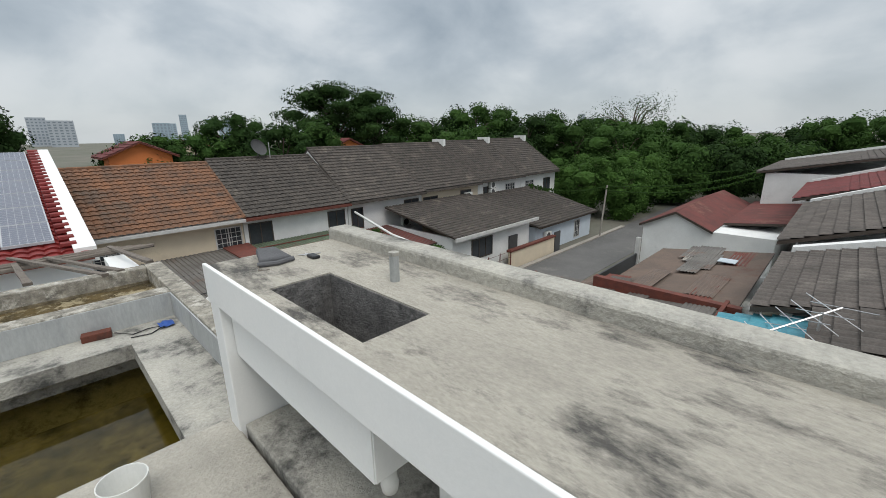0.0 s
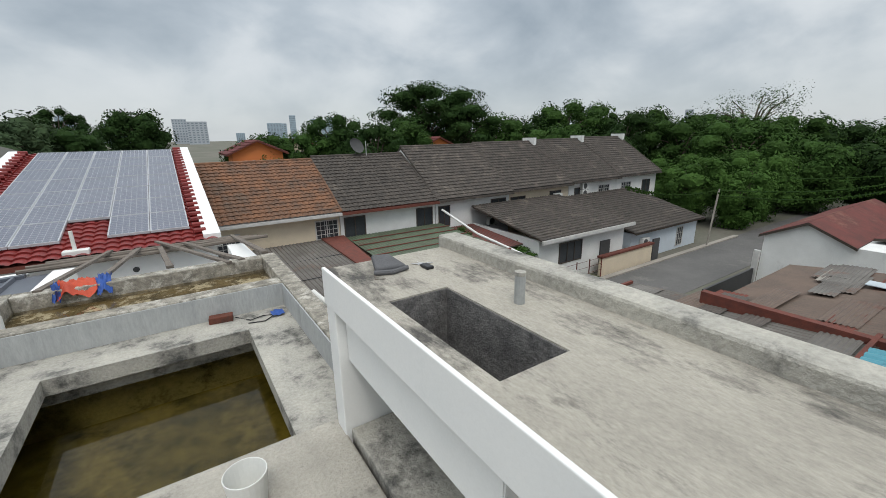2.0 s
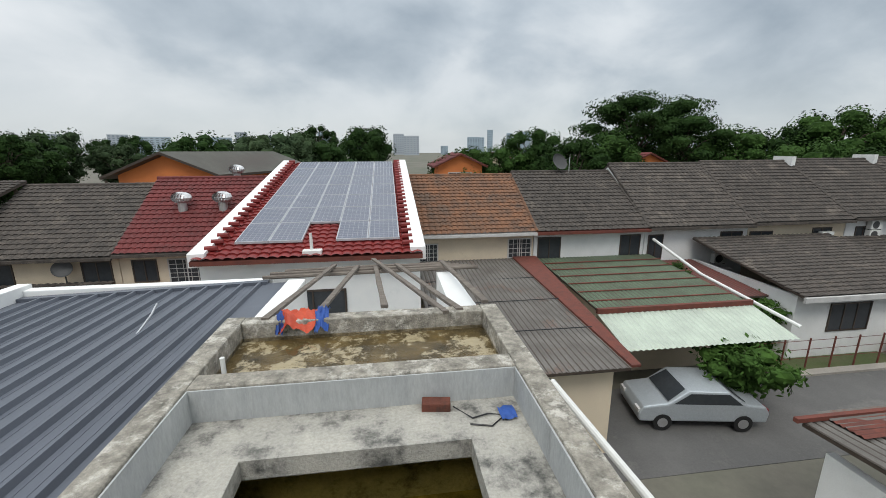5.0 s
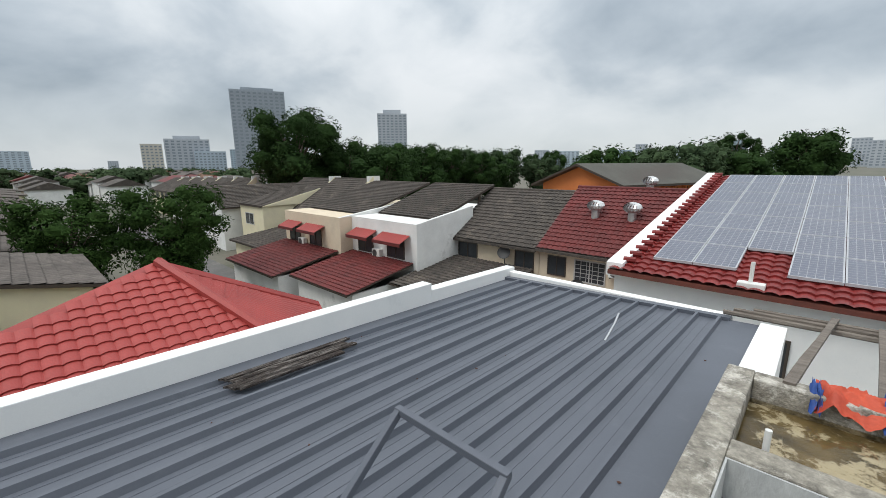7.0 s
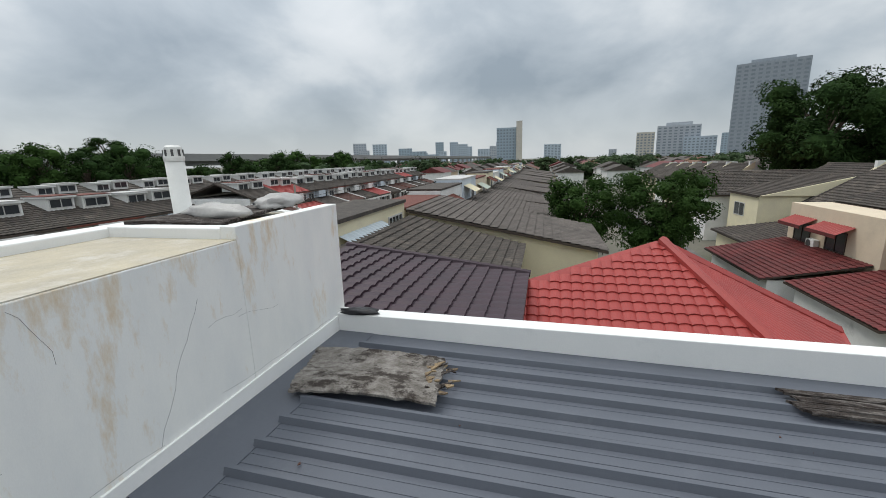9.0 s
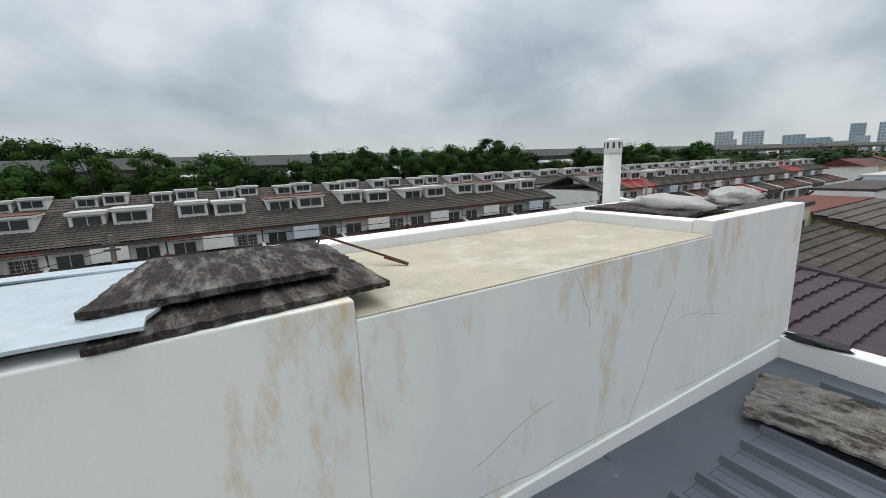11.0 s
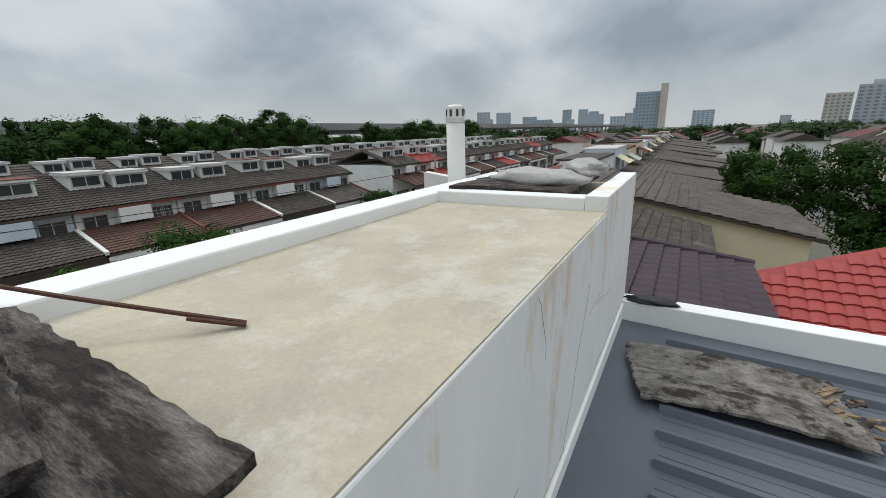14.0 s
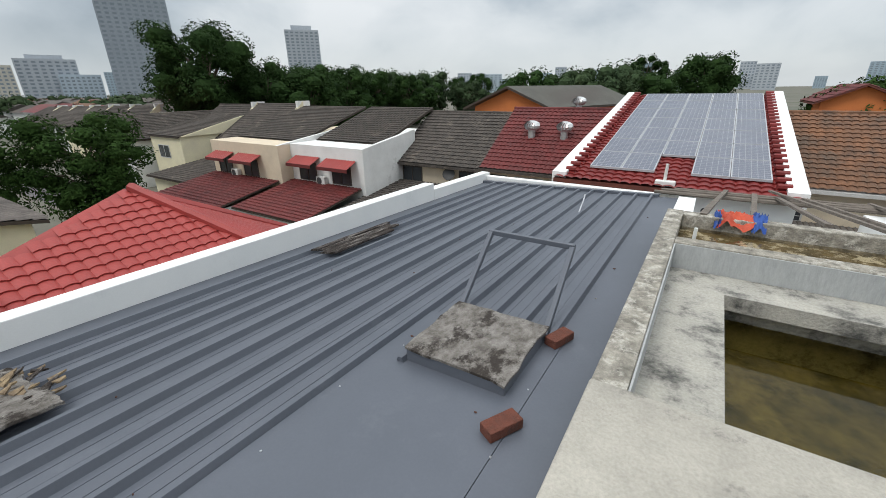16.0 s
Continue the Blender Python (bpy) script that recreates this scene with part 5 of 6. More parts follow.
for nm, cs in (("east_slope", [AP, L1, L2, R2]), ("north_slope", [AP, R2, N1, N2, RW])):
    part(nm, Mesh().prism(cs, (0, 0, -0.12)), TILE_CORAL, h)
E_SLOPE = ([AP, L1, L2, R2], (0, 1, 0), Vector((-1, 0, 0.396)))
part("north_tiles", Mesh().tiles(R2, N2, AP, RW, 0.3, 0.34, 0.02, 0.02), TILE_CORAL, h)
ridge_caps(tuple(Vector(AP) + Vector((0, 0, 0.08))), tuple(Vector(R2) + Vector((0, 0, 0.08))), TILE_CORAL, h, 0.13)
part("verge_board", Mesh().prism([AP, L1, tuple(Vector(L1) + Vector((-0.12, -0.15, 0.05))), tuple(Vector(AP) + Vector((-0.15, -0.1, 0.04)))], (0, 0, -0.3)), TILE_CORAL, h, "red verge board")
part("north_verge", Mesh().prism([AP, N1, tuple(Vector(N1) + Vector((-0.15, 0, 0.12))), tuple(Vector(AP) + Vector((-0.15, 0, 0.12)))], (0, 0, -0.3)), TILE_CORAL, h)
part("wall", Mesh().box(-16, -0.9, G, -7.5, 6.4, -3.0), PALEYELLOW, h)

h = thing("neighbour_house", (-9, -4, G), "house with a dark purple tiled lean-to roof", "house")
shed_roof(h, (-5.6, -1.1, -1.15), (-11.8, -1.1, -1.25), (-5.6, -6.3, -0.5), (-11.8, -6.3, -0.6), TILE_PURPLE, pu=0.36, pv=0.36)
ridge_caps((-11.8, -6.3, -0.55), (-11.75, -1.1, -1.2), TILE_PURPLE, h)
part("wall", Mesh().box(-11.6, -6.4, G, -5.7, -1.5, -1.4).box(-11.7, -9, G, -5.4, -6.4, -3.6), PALEYELLOW, h)
lean_to("extension", "rear extension with weathered brown tiles", -19.4, -12.1, -1.5, -6.9, -2.05, -0.75, TILE_BROWN, HOUSE_WHITE, True, False)


# the next house's rear wall with a scalloped awning
h = thing("row_house", (-15.5, -8.4, G), "pale yellow row house wall with a white rear awning", "house", "row houses of this street")
part("wall", Mesh().box(-19.5, -9.6, G, -11.9, -7.2, -0.12), PALEYELLOW, h)
part("coping", Mesh().box(-19.5, -9.7, -0.12, -11.8, -7.1, 0.02), TILE_BROWN, h)
part("firewall", Mesh().prism([(-12.1, -7.1, 0.25), (-12.1, -9.6, 0.6), (-12.1, -9.6, -3), (-12.1, -7.1, -3)], (0.28, 0, 0)), HOUSE_WHITE, h, "raised white party wall")
part("awning", Mesh().sheet((-13.0, -5.9, -1.15), (-16.6, -5.9, -1.15), (-13.0, -7.2, -0.55), (-16.6, -7.2, -0.55), 0.3, 0.012), SHEET, h, "white sheet awning")
for i in range(12):
    x = -13.0 - 0.3 * i
    part("scallop", Mesh().prism([(x, -5.9, -1.15), (x - 0.3, -5.9, -1.15), (x - 0.3, -5.9, -1.32), (x - 0.15, -5.9, -1.42), (x, -5.9, -1.32)], (0, 0.02, 0)), SHEET, h)
window(h, -15.8, -13.6, -2.2, -1.0, -7.2, 1, DARKFRAME, 3)
window(h, -19.0, -17.4, -1.6, -0.6, -7.2, 1, FRAMEM, 4)


def west_unit(x1, k, w=6.9):
    """A house of the same row further west: a two-storey front and a rear wing with a falling roof."""
    x0 = x1 - w
    wall = (PALEYELLOW, HOUSE_WHITE, HOUSE_BLUE, CREAM)[k % 4]
    h = thing("row_house", ((x0 + x1) / 2, -8, G), ("pale yellow", "white", "pale blue", "cream")[k % 4] + " rendered row house with weathered tiles seen from the rear", "house", "row houses of this street")
    zt = -0.5 if k == 0 else 0.15 - 0.3 * (k % 2)
    zr = -0.45 if k == 0 else -1.6
    part("wall", Mesh().box(x0, -9.5, G, x1, -7.2, zt).box(x0, -14, G, x1, -9.5, -4.6), wall, h)
    window(h, x0 + 1.0, x0 + 2.4, zt - 2.0, zt - 0.8, -7.2, 1, FRAMEM, 2)
    part("awning", Mesh().sheet((x1 - 1.0, -6.2, zt - 1.0), (x0 + 3.0, -6.2, zt - 1.0), (x1 - 1.0, -7.2, zt - 0.5), (x0 + 3.0, -7.2, zt - 0.5), 0.3, 0.03), (ZINC_MINT, RUST, PALEYELLOW)[k % 3], h)
    shed_roof(h, (x0, -14.2, -4.4), (x1, -14.2, -4.4), (x0, -9.3, zt + 0.05), (x1, -9.3, zt + 0.05), TILE_BROWN, pu=0.4, pv=0.45)
    part("coping", Mesh().box(x0, -9.5, zt, x1, -7.15, zt + 0.12), (RUST, TILE_BROWN, FRAMEM)[k % 3], h)
    ye = 2.0 if k == 0 else (2.4, -1.0, 1.2)[k % 3]
    za = -2.25 if k == 0 else -2.9
    shed_roof(h, (x1 + 0.2, ye, za), (x0, ye, za), (x1 + 0.2, -7.1, zr), (x0, -7.1, zr), (TILE_GREY, TILE_BROWN, TILE_GREY)[k % 3], pu=0.36, pv=0.4)
    part("rear_wing", Mesh().prism([(x0 + 0.1, -7.1, zr - 0.15), (x0 + 0.1, ye - 0.4, za - 0.05), (x0 + 0.1, ye - 0.4, G), (x0 + 0.1, -7.1, G)], (w - 0.2, 0, 0)), PALEYELLOW if k % 2 == 0 else HOUSE_WHITE, h)
    return h


for k in range(16):
    west_unit(-19.6 - 7.0 * k, k)

# creeper-hung cables and a leaning post beside the lane
post = thing("lane_post", (35.5, 12.7, G), "thin leaning post beside the lane", "post")
part("shaft", Mesh().tube([(35.5, 12.7, G), (35.9, 12.6, -2.6)], 0.07, 7), CEMENT, post)
rv = random.Random(33)
vine = thing("creeper_cable", (35.9, 12.6, -2.6), "sagging cable overgrown with creepers across the lane", "cable")
for a, b, sag in (((30.5, 17.0, -2.4), (35.9, 12.6, -2.7), 0.5), ((35.9, 12.6, -2.7), (58, 4, -2.3), 0.7), ((35.9, 12.6, -3.1), (58, 4.5, -3.0), 0.9), ((42, 19, -2.4), (62, 3, -2.2), 0.5)):
    a, b = Vector(a), Vector(b)
    pts = [a.lerp(b, i / 14) - Vector((0, 0, sag * math.sin(math.pi * i / 14))) for i in range(15)]
    part("cable", Mesh().tube([tuple(p) for p in pts], 0.05, 5), LEAF[0], vine)
    m = Mesh()
    for i in range(260):
        p = a.lerp(b, i / 260) - Vector((0, 0, sag * math.sin(math.pi * i / 260)))
        p = p + Vector((rv.uniform(-0.12, 0.12), rv.uniform(-0.12, 0.12), rv.uniform(-0.22, 0.1)))
        u, w = Vector((rv.uniform(-1, 1), rv.uniform(-1, 1), 0.2)).normalized() * 0.10, Vector((0, 0, 0.09))
        m.add([p - u, p - w, p + u, p + w], [(0, 1, 2, 3)])
    tagged(part("leaves", m, LEAF[2], vine), kind="stuff")

# ---- own row to the east ----
for k, (x0, x1, ez, ye, rzz) in enumerate(((11.1, 16.6, -1.95, -1.15, -0.7), (17.4, 27.0, -1.75, -0.9, 0.6), (27.4, 36.0, -1.6, -0.4, 0.6), (36.4, 50.0, -1.0, 2.4, 0.9))):
    h = thing("row_house", ((x0 + x1) / 2, -5, G), "row house with grey-brown tiles and white walls", "house", "row houses of this street")
    yr = -6.0 if k == 0 else -8.0
    part("wall", Mesh().box(x0 + 0.2, yr - 0.3, G, x1 - 0.2, ye - 0.5, ez - 0.05), HOUSE_WHITE, h)
    shed_roof(h, (x1, ye, ez), (x0, ye, ez), (x1, yr, rzz), (x0, yr, rzz), (TILE_GREY, TILE_GREY, TILE_DARKRED, TILE_GREY)[k], pu=0.3, pv=0.34)
    part("party_wall", Mesh().prism([(x1 - 0.1, ye - 0.2, ez + 0.25), (x1 - 0.1, yr, rzz + 0.3), (x1 - 0.1, yr, ez - 1), (x1 - 0.1, ye - 0.2, ez - 1)], (0.35, 0, 0)), HOUSE_WHITE, h)
h = [o for o in scene.objects if o.name.startswith("row_house") and o.location.x > 13 and o.location.x < 14.5][0]
shed_roof(h, (11.08, -2.15, -1.72), (8.9, -2.15, -1.72), (11.08, -6.0, -0.7), (8.9, -6.0, -0.7), TILE_GREY)
part("side_wall", Mesh().box(8.95, -6.3, G, 11.1, -2.4, -1.8), HOUSE_WHITE, h)
h = thing("lean_to", (8.5, 0, G), "lean-to with teal metal tile roof", "extension")
shed_roof(h, (11.4, -0.6, -2.42), (8.8, -0.6, -2.42), (11.4, -2.2, -2.02), (8.8, -2.2, -2.02), TEAL, pu=0.3, pv=0.3)
part("wall", Mesh().box(8.9, -2.2, G, 11.2, -0.8, -2.6), HOUSE_WHITE, h)
lean_to("shed", "long shed with grey corrugated sheets", 9.0, 14.6, 6.2, -0.4, -3.75, -3.25, ZINC, HOUSE_WHITE, False, False)
h = lean_to("shed", "long shed with brown corrugated sheets", 14.2, 21.6, 3.6, -0.6, -3.7, -3.15, ZINC_BROWN, HOUSE_WHITE, False, False)
part("edge", Mesh().box(13.9, -0.7, -3.5, 14.15, 3.6, -3.1), RUST, h)
part("offcut", Mesh().box(19.0, 0.3, -3.2, 19.6, 0.9, -3.17), SHEET, h, "white sheet offcut")
structure("shed_walls", Mesh().box(9.2, -0.6, G, 21.4, 0.4, -4.2).box(9.2, 0.4, G, 9.4, 5.8, -4.2), HOUSE_WHITE, "dim white wall below the sheds")
rs = random.Random(17)
patch = thing("sheet_patchwork", (11.5, 3, -3.6), "patched weathered sheets lying over the long shed", "sheets")
for i in range(34):
    x, y = rs.uniform(9.0, 20.0), rs.uniform(-0.2, 5.9)
    if x > 13.8 and y > 2.6:
        continue
    w, l = rs.uniform(0.6, 0.9), rs.uniform(1.6, 2.6)
    z = -3.25 - 0.076 * (y + 0.4) + 0.035 + 0.0015 * i
    a = rs.uniform(-0.025, 0.025)
    u, v = Vector((math.cos(a), math.sin(a), 0)) * l, Vector((-math.sin(a), math.cos(a), -0.076)) * w
    p = Vector((x, y, z))
    part("sheet", Mesh().sheet(tuple(p), tuple(p + v), tuple(p + u), tuple(p + u + v), 0.12, 0.016), rs.choice((ZINC, ZINC, ZINC, TILE_GREY, ZINC_BROWN, RUST, CEMENT)), patch)
for y, z in ((6.2, -3.72), (-0.3, -3.18)):
    tagged(part("timber_beam", Mesh().box(8.8, y - 0.05, z, 14.4, y + 0.05, z + 0.1), RUST), "rusty beam along the shed roof edge", "beam", "shed beams")
h = thing("house", (31, 4, G), "white gabled house with a maroon sheet roof", "house")
part("wall", Mesh().box(26.2, -0.2, G, 38, 6.1, -3.55).prism([(26.2, 2.7, -3.55), (26.2, 6.1, -3.55), (26.2, 4.4, -2.72)], (0.3, 0, 0)), HOUSE_WHITE, h)
shed_roof(h, (38, 6.3, -3.55), (26.0, 6.3, -3.55), (38, 4.4, -2.6), (26.0, 4.4, -2.6), ZINC_RED, tiles=False)
shed_roof(h, (26.0, 2.5, -3.5), (38, 2.5, -3.5), (26.0, 4.4, -2.6), (38, 4.4, -2.6), ZINC_RED, tiles=False)
shed_roof(h, (38, 2.4, -3.3), (28.0, 2.4, -3.3), (38, -0.4, -3.0), (28.0, -0.4, -3.0), ZINC_RED, tiles=False)
g = thing("gate", (22.5, 6.4, G), "black solid yard gate beside the lane", "gate")
part("leaf", Mesh().box(20.5, 6.2, G, 26.1, 6.3, -5.4), BLACK, g)
part("post", Mesh().box(25.9, 6.1, G, 26.1, 6.35, -4.4), FRAMEM, g)
an = thing("tv_antenna", (9.4, -2.2, -1.6), "aluminium rooftop television antenna", "antenna")
part("boom", Mesh().tube([(8.6, -1.3, -1.75), (9.9, -2.5, -1.2)], 0.018, 6), ALU, an)
for i in range(12):
    f = i / 11
    p = Vector((8.6, -1.3, -1.75)).lerp(Vector((9.9, -2.5, -1.2)), f)
    d = Vector((0.16 + 0.22 * f, 0.17 + 0.24 * f, 0.12 * (-1) ** i))
    part("element", Mesh().tube([p - d, p + d], 0.009, 5), ALU, an)
part("mast", Mesh().tube([(9.65, -2.27, -1.75), (9.65, -2.27, -1.28)], 0.025, 6), ALU, an)
ob = tagged(part("antenna_stub", Mesh().tube([(12, 24.9, 0.4), (12, 24.9, 1.5)], 0.03, 6), ALU), "thin rooftop antenna mast", "antenna")

# ---- south row across the street ----
PF, MF, SE_Z, PE_Z = -29.4, -32.4, -1.95, -4.15


def car(x, y, turn, paint, label):
    c = thing("car", (0, 0, 0), label, "car", "parked cars")
    prof = [(-2.05, 0.35), (-2.1, 0.7), (-1.95, 0.92), (-1.35, 0.98), (-0.75, 1.42), (0.55, 1.44), (1.15, 0.98), (1.95, 0.86), (2.1, 0.6), (2.05, 0.32)]
    part("body", bevelled(Mesh().prism([(a, -0.82, b) for a, b in prof][::-1], (0, 1.64, 0)), 0.06, 2), paint, c)
    for s in (-0.825, 0.81):
        part("window", Mesh().prism([(-1.2, s, 0.98), (1.0, s, 0.98), (0.5, s, 1.36), (-0.72, s, 1.36)], (0, 0.015, 0)), GLASS, c)
    part("windscreen", Mesh().prism([(1.13, -0.7, 1.01), (1.13, 0.7, 1.01), (0.6, 0.62, 1.42), (0.6, -0.62, 1.42)], (0.02, 0, 0.02)), GLASS, c)
    part("rear_window", Mesh().prism([(-1.33, 0.7, 1.01), (-1.33, -0.7, 1.01), (-0.8, -0.62, 1.41), (-0.8, 0.62, 1.41)], (-0.02, 0, 0.02)), GLASS, c)
    for a in (-1.3, 1.3):
        for s in (-0.84, 0.66):
            w = part("wheel", Mesh().tube([(a, s, 0.3), (a, s + 0.18, 0.3)], 0.3, 18), RUBBER, c)
            part("rim", Mesh().tube([(a, s - 0.006, 0.3), (a, s + 0.186, 0.3)], 0.17, 12), ALU, w)
    for s in (-0.6, 0.6):
        part("headlight", Mesh().box(2.0, s - 0.16, 0.62, 2.1, s + 0.16, 0.74), FRAMEM, c)
        part("tail_light", Mesh().box(-2.1, s - 0.14, 0.66, -2.02, s + 0.14, 0.8), CARRED, c)
    c.matrix_basis = pose(x, y, G + 0.03, 0, 0, turn)
    return c


car(10.6, 11.0, 170, CARPAINT, "silver saloon car parked under the awning")
roofs = [TILE_MAROON, TILE_BROWN, TILE_GREY, TILE_MAROON, TILE_BROWN, TILE_MAROON, TILE_BROWN, TILE_MAROON]


def dormer(h, x0, x1, y, z, mt):
    part("dormer", Mesh().box(x0, y - 2.2, z - 0.9, x1, y, z).box(x0 - 0.12, y - 2.2, z, x1 + 0.12, y + 0.18, z + 0.13), HOUSE_WHITE, h)
    part("dormer_cap", Mesh().box(x0 - 0.14, y - 2.2, z + 0.13, x1 + 0.14, y + 0.2, z + 0.18), mt, h)
    window(h, x0 + 0.2, x1 - 0.2, z - 0.68, z - 0.12, y, 1, FRAMEM, 2)


def south_house(x0, x1, k, zoff=0.0, main=None, porch=None):
    h = thing("terrace_house", ((x0 + x1) / 2, -32, G), "two-storey terrace house with tiled porch roof and dormers", "house", "terrace houses across the street")
    wallm = (HOUSE_WHITE, HOUSE_WHITE, HOUSE_BLUE, HOUSE_WHITE)[k % 4]
    main, porch = main or TILE_BROWN, porch or roofs[k % 8]
    ez, pz = SE_Z + zoff, PE_Z + zoff
    part("wall", Mesh().box(x0 + 0.05, -42, G, x1 - 0.05, MF - 0.5, ez), wallm, h)
    part("bay", Mesh().box(x0 + 1.9, MF - 0.5, pz + 1.15, x0 + 3.7, MF + 0.15, ez - 0.15), wallm, h, "projecting white bay")
    shed_roof(h, (x1, MF, ez), (x0, MF, ez), (x1, MF - 5, ez + 1.75), (x0, MF - 5, ez + 1.75), main)
    shed_roof(h, (x0, -43, ez), (x1, -43, ez), (x0, MF - 5, ez + 1.75), (x1, MF - 5, ez + 1.75), main, pu=0.5, pv=0.6)
    ridge_caps((x0, MF - 5, ez + 1.78), (x1, MF - 5, ez + 1.78), main, h)
    part("gutter", Mesh().box(x0, MF, ez - 0.16, x1, MF + 0.12, ez - 0.02), RUST if k % 2 else DARKFRAME, h)
    dormer(h, x0 + 0.7, x0 + 2.7, MF - 2.4, ez + 1.75, RUST if k % 3 == 0 else FRAMEM)
    dormer(h, x0 + 3.1, x0 + 4.9, MF - 2.6, ez + 1.85 if k % 2 else ez + 1.65, RUST if k % 3 == 0 else FRAMEM)
    window(h, x0 + 0.4, x0 + 1.6, ez - 1.6, ez - 0.5, MF - 0.5, 1, FRAMEM, 2, 4 if k % 2 else 0)
    window(h, x1 - 1.6, x1 - 0.4, ez - 1.6, ez - 0.5, MF - 0.5, 1, FRAMEM, 2, 0)
    shed_roof(h, (x1, PF, pz), (x0, PF, pz), (x1, MF - 0.5, pz + 1.0), (x0, MF - 0.5, pz + 1.0), porch)
    part("porch_beam", Mesh().box(x0, PF - 0.25, pz - 0.45, x1, PF - 0.05, pz - 0.08), HOUSE_WHITE if k % 3 else DARKFRAME, h)
    for x in (x0 + 0.05, x1 - 0.25):
        part("pillar", Mesh().box(x, PF - 0.3, G, x + 0.2, PF - 0.05, pz - 0.4), HOUSE_WHITE, h)
    part("verge", Mesh().prism([(x0 - 0.08, PF, pz + 0.18), (x0 + 0.14, PF, pz + 0.18), (x0 + 0.14, MF - 0.4, pz + 1.15), (x0 - 0.08, MF - 0.4, pz + 1.15)], (0, 0, -0.3)), (HOUSE_WHITE, RUST, HOUSE_WHITE)[k % 3], h)
    window(h, x0 + 2.6, x1 - 0.8, G + 0.9, G + 2.1, MF - 0.5, 1, FRAMEM, 3, 5)
    part("door", Mesh().box(x0 + 0.8, MF - 0.5, G, x0 + 1.8, MF - 0.44, G + 2.1), DARKFRAME, h)
    return h


def gate(x0, x1, k):
    y = -26.9
    gm = (GATE_BROWN, FRAMEM, GRILLE, GATE_GOLD)[k % 4]
    g = thing("gate", ((x0 + x1) / 2, y, G), ("solid dark brown", "white barred", "dark barred", "golden barred")[k % 4] + " driveway gate between pillars", "gate", "driveway gates")
    for x in (x0, x1 - 0.35):
        part("post", Mesh().box(x, y - 0.2, G, x + 0.35, y + 0.15, G + 1.6), (RUST, HOUSE_WHITE)[k % 2], g)
    if k % 4 == 0:
        part("leaf", Mesh().box(x0 + 0.36, y - 0.05, G + 0.1, x1 - 0.36, y, G + 1.45), gm, g)
    else:
        m = Mesh().box(x0 + 0.36, y - 0.05, G + 0.15, x1 - 0.36, y, G + 0.22).box(x0 + 0.36, y - 0.05, G + 1.35, x1 - 0.36, y, G + 1.42)
        n = int((x1 - x0 - 0.7) / 0.16)
        part("frame", m, gm, g)
        for i in range(n):
            x = x0 + 0.4 + i * 0.16
            part("bar", Mesh().box(x, y - 0.04, G + 0.2, x + 0.035, y - 0.01, G + 1.4), gm, g)


SW = 5.75
for k in range(-4, 6):
    x1 = 1.35 - SW * k
    south_house(x1 - SW, x1, k + 5, 0.0, None, {0: TILE_GREY}.get(k))
    gate(x1 - SW + 0.3, x1 - 0.3, {-1: 1, 0: 2, 1: 3, -2: 0}.get(k, k + 6))
for k in range(12):
    x1 = -40.5 - 5.8 * k
    south_house(x1 - 5.8, x1, k, 0.05, TILE_CORAL if k in (1, 9) else None, TILE_CORAL if k in (1, 5) else None)
for k in range(-4, 20):
    x1 = 4 - SW * k
    h = thing("terrace_house", (x1 - 3, -50, G), "rear terrace house with dormers beyond the row", "house", "second row of terrace houses")
    part("wall", Mesh().box(x1 - SW, -58, G, x1, -48, -1.6), HOUSE_WHITE, h)
    shed_roof(h, (x1, -47.6, -1.6), (x1 - SW, -47.6, -1.6), (x1, -53, 0.15), (x1 - SW, -53, 0.15), TILE_BROWN, pu=0.5, pv=0.6)
    dormer(h, x1 - 4.8, x1 - 3.0, -50.5, 0.35, FRAMEM)
    dormer(h, x1 - 2.6, x1 - 1.0, -50.5, 0.2, FRAMEM)
car(-1.9, -29.6, 92, CARPAINT, "silver hatchback parked in the porch")
car(5.2, -29.2, 92, CARPAINT, "pale car parked behind a white gate")
car(9.6, -29.6, 92, CARRED, "dark red car parked in a porch")
car(-22.0, -25.0, 180, CARDARK, "dark car parked at the kerb")
car(-62, -21.0, 170, CARRED, "dark red car parked by the street")
car(-56, -21.5, 175, CARPAINT, "pale green car parked by the street")

pole = thing("utility_pole", (3.0, -24.4, G), "grey timber utility pole with wires", "pole")
part("shaft", Mesh().tube([(3.0, -24.4, G), (2.75, -24.4, -0.6)], 0.13, 10, 0.10), TIMBER, pole)
for dz in (0.0, 0.25):
    part("insulator", Mesh().box(2.5, -24.5, -1.3 + dz, 3.1, -24.3, -1.22 + dz), GRILLE, pole)
part("cable", Mesh().tube([(60, -21, -2.2)] + [(2.8, -24.4, -1.1)] + [(2.8 - 6.0 * i, -24.4 + 0.12 * i, -1.1 - 0.5 * math.sin(math.pi * i / 9)) for i in range(1, 10)], 0.02, 5), BLACK, pole)
part("cable", Mesh().tube([(60, -21, -4.0), (14, -23.6, -3.2), (2.8, -24.4, -1.25)], 0.018, 5), BLACK, pole)
pole = thing("utility_pole", (-36.0, -24.0, G), "slim concrete utility pole", "pole")
part("shaft", Mesh().tube([(-36, -24, G), (-36, -24, -0.2)], 0.12, 8, 0.09), CEMENT, pole)

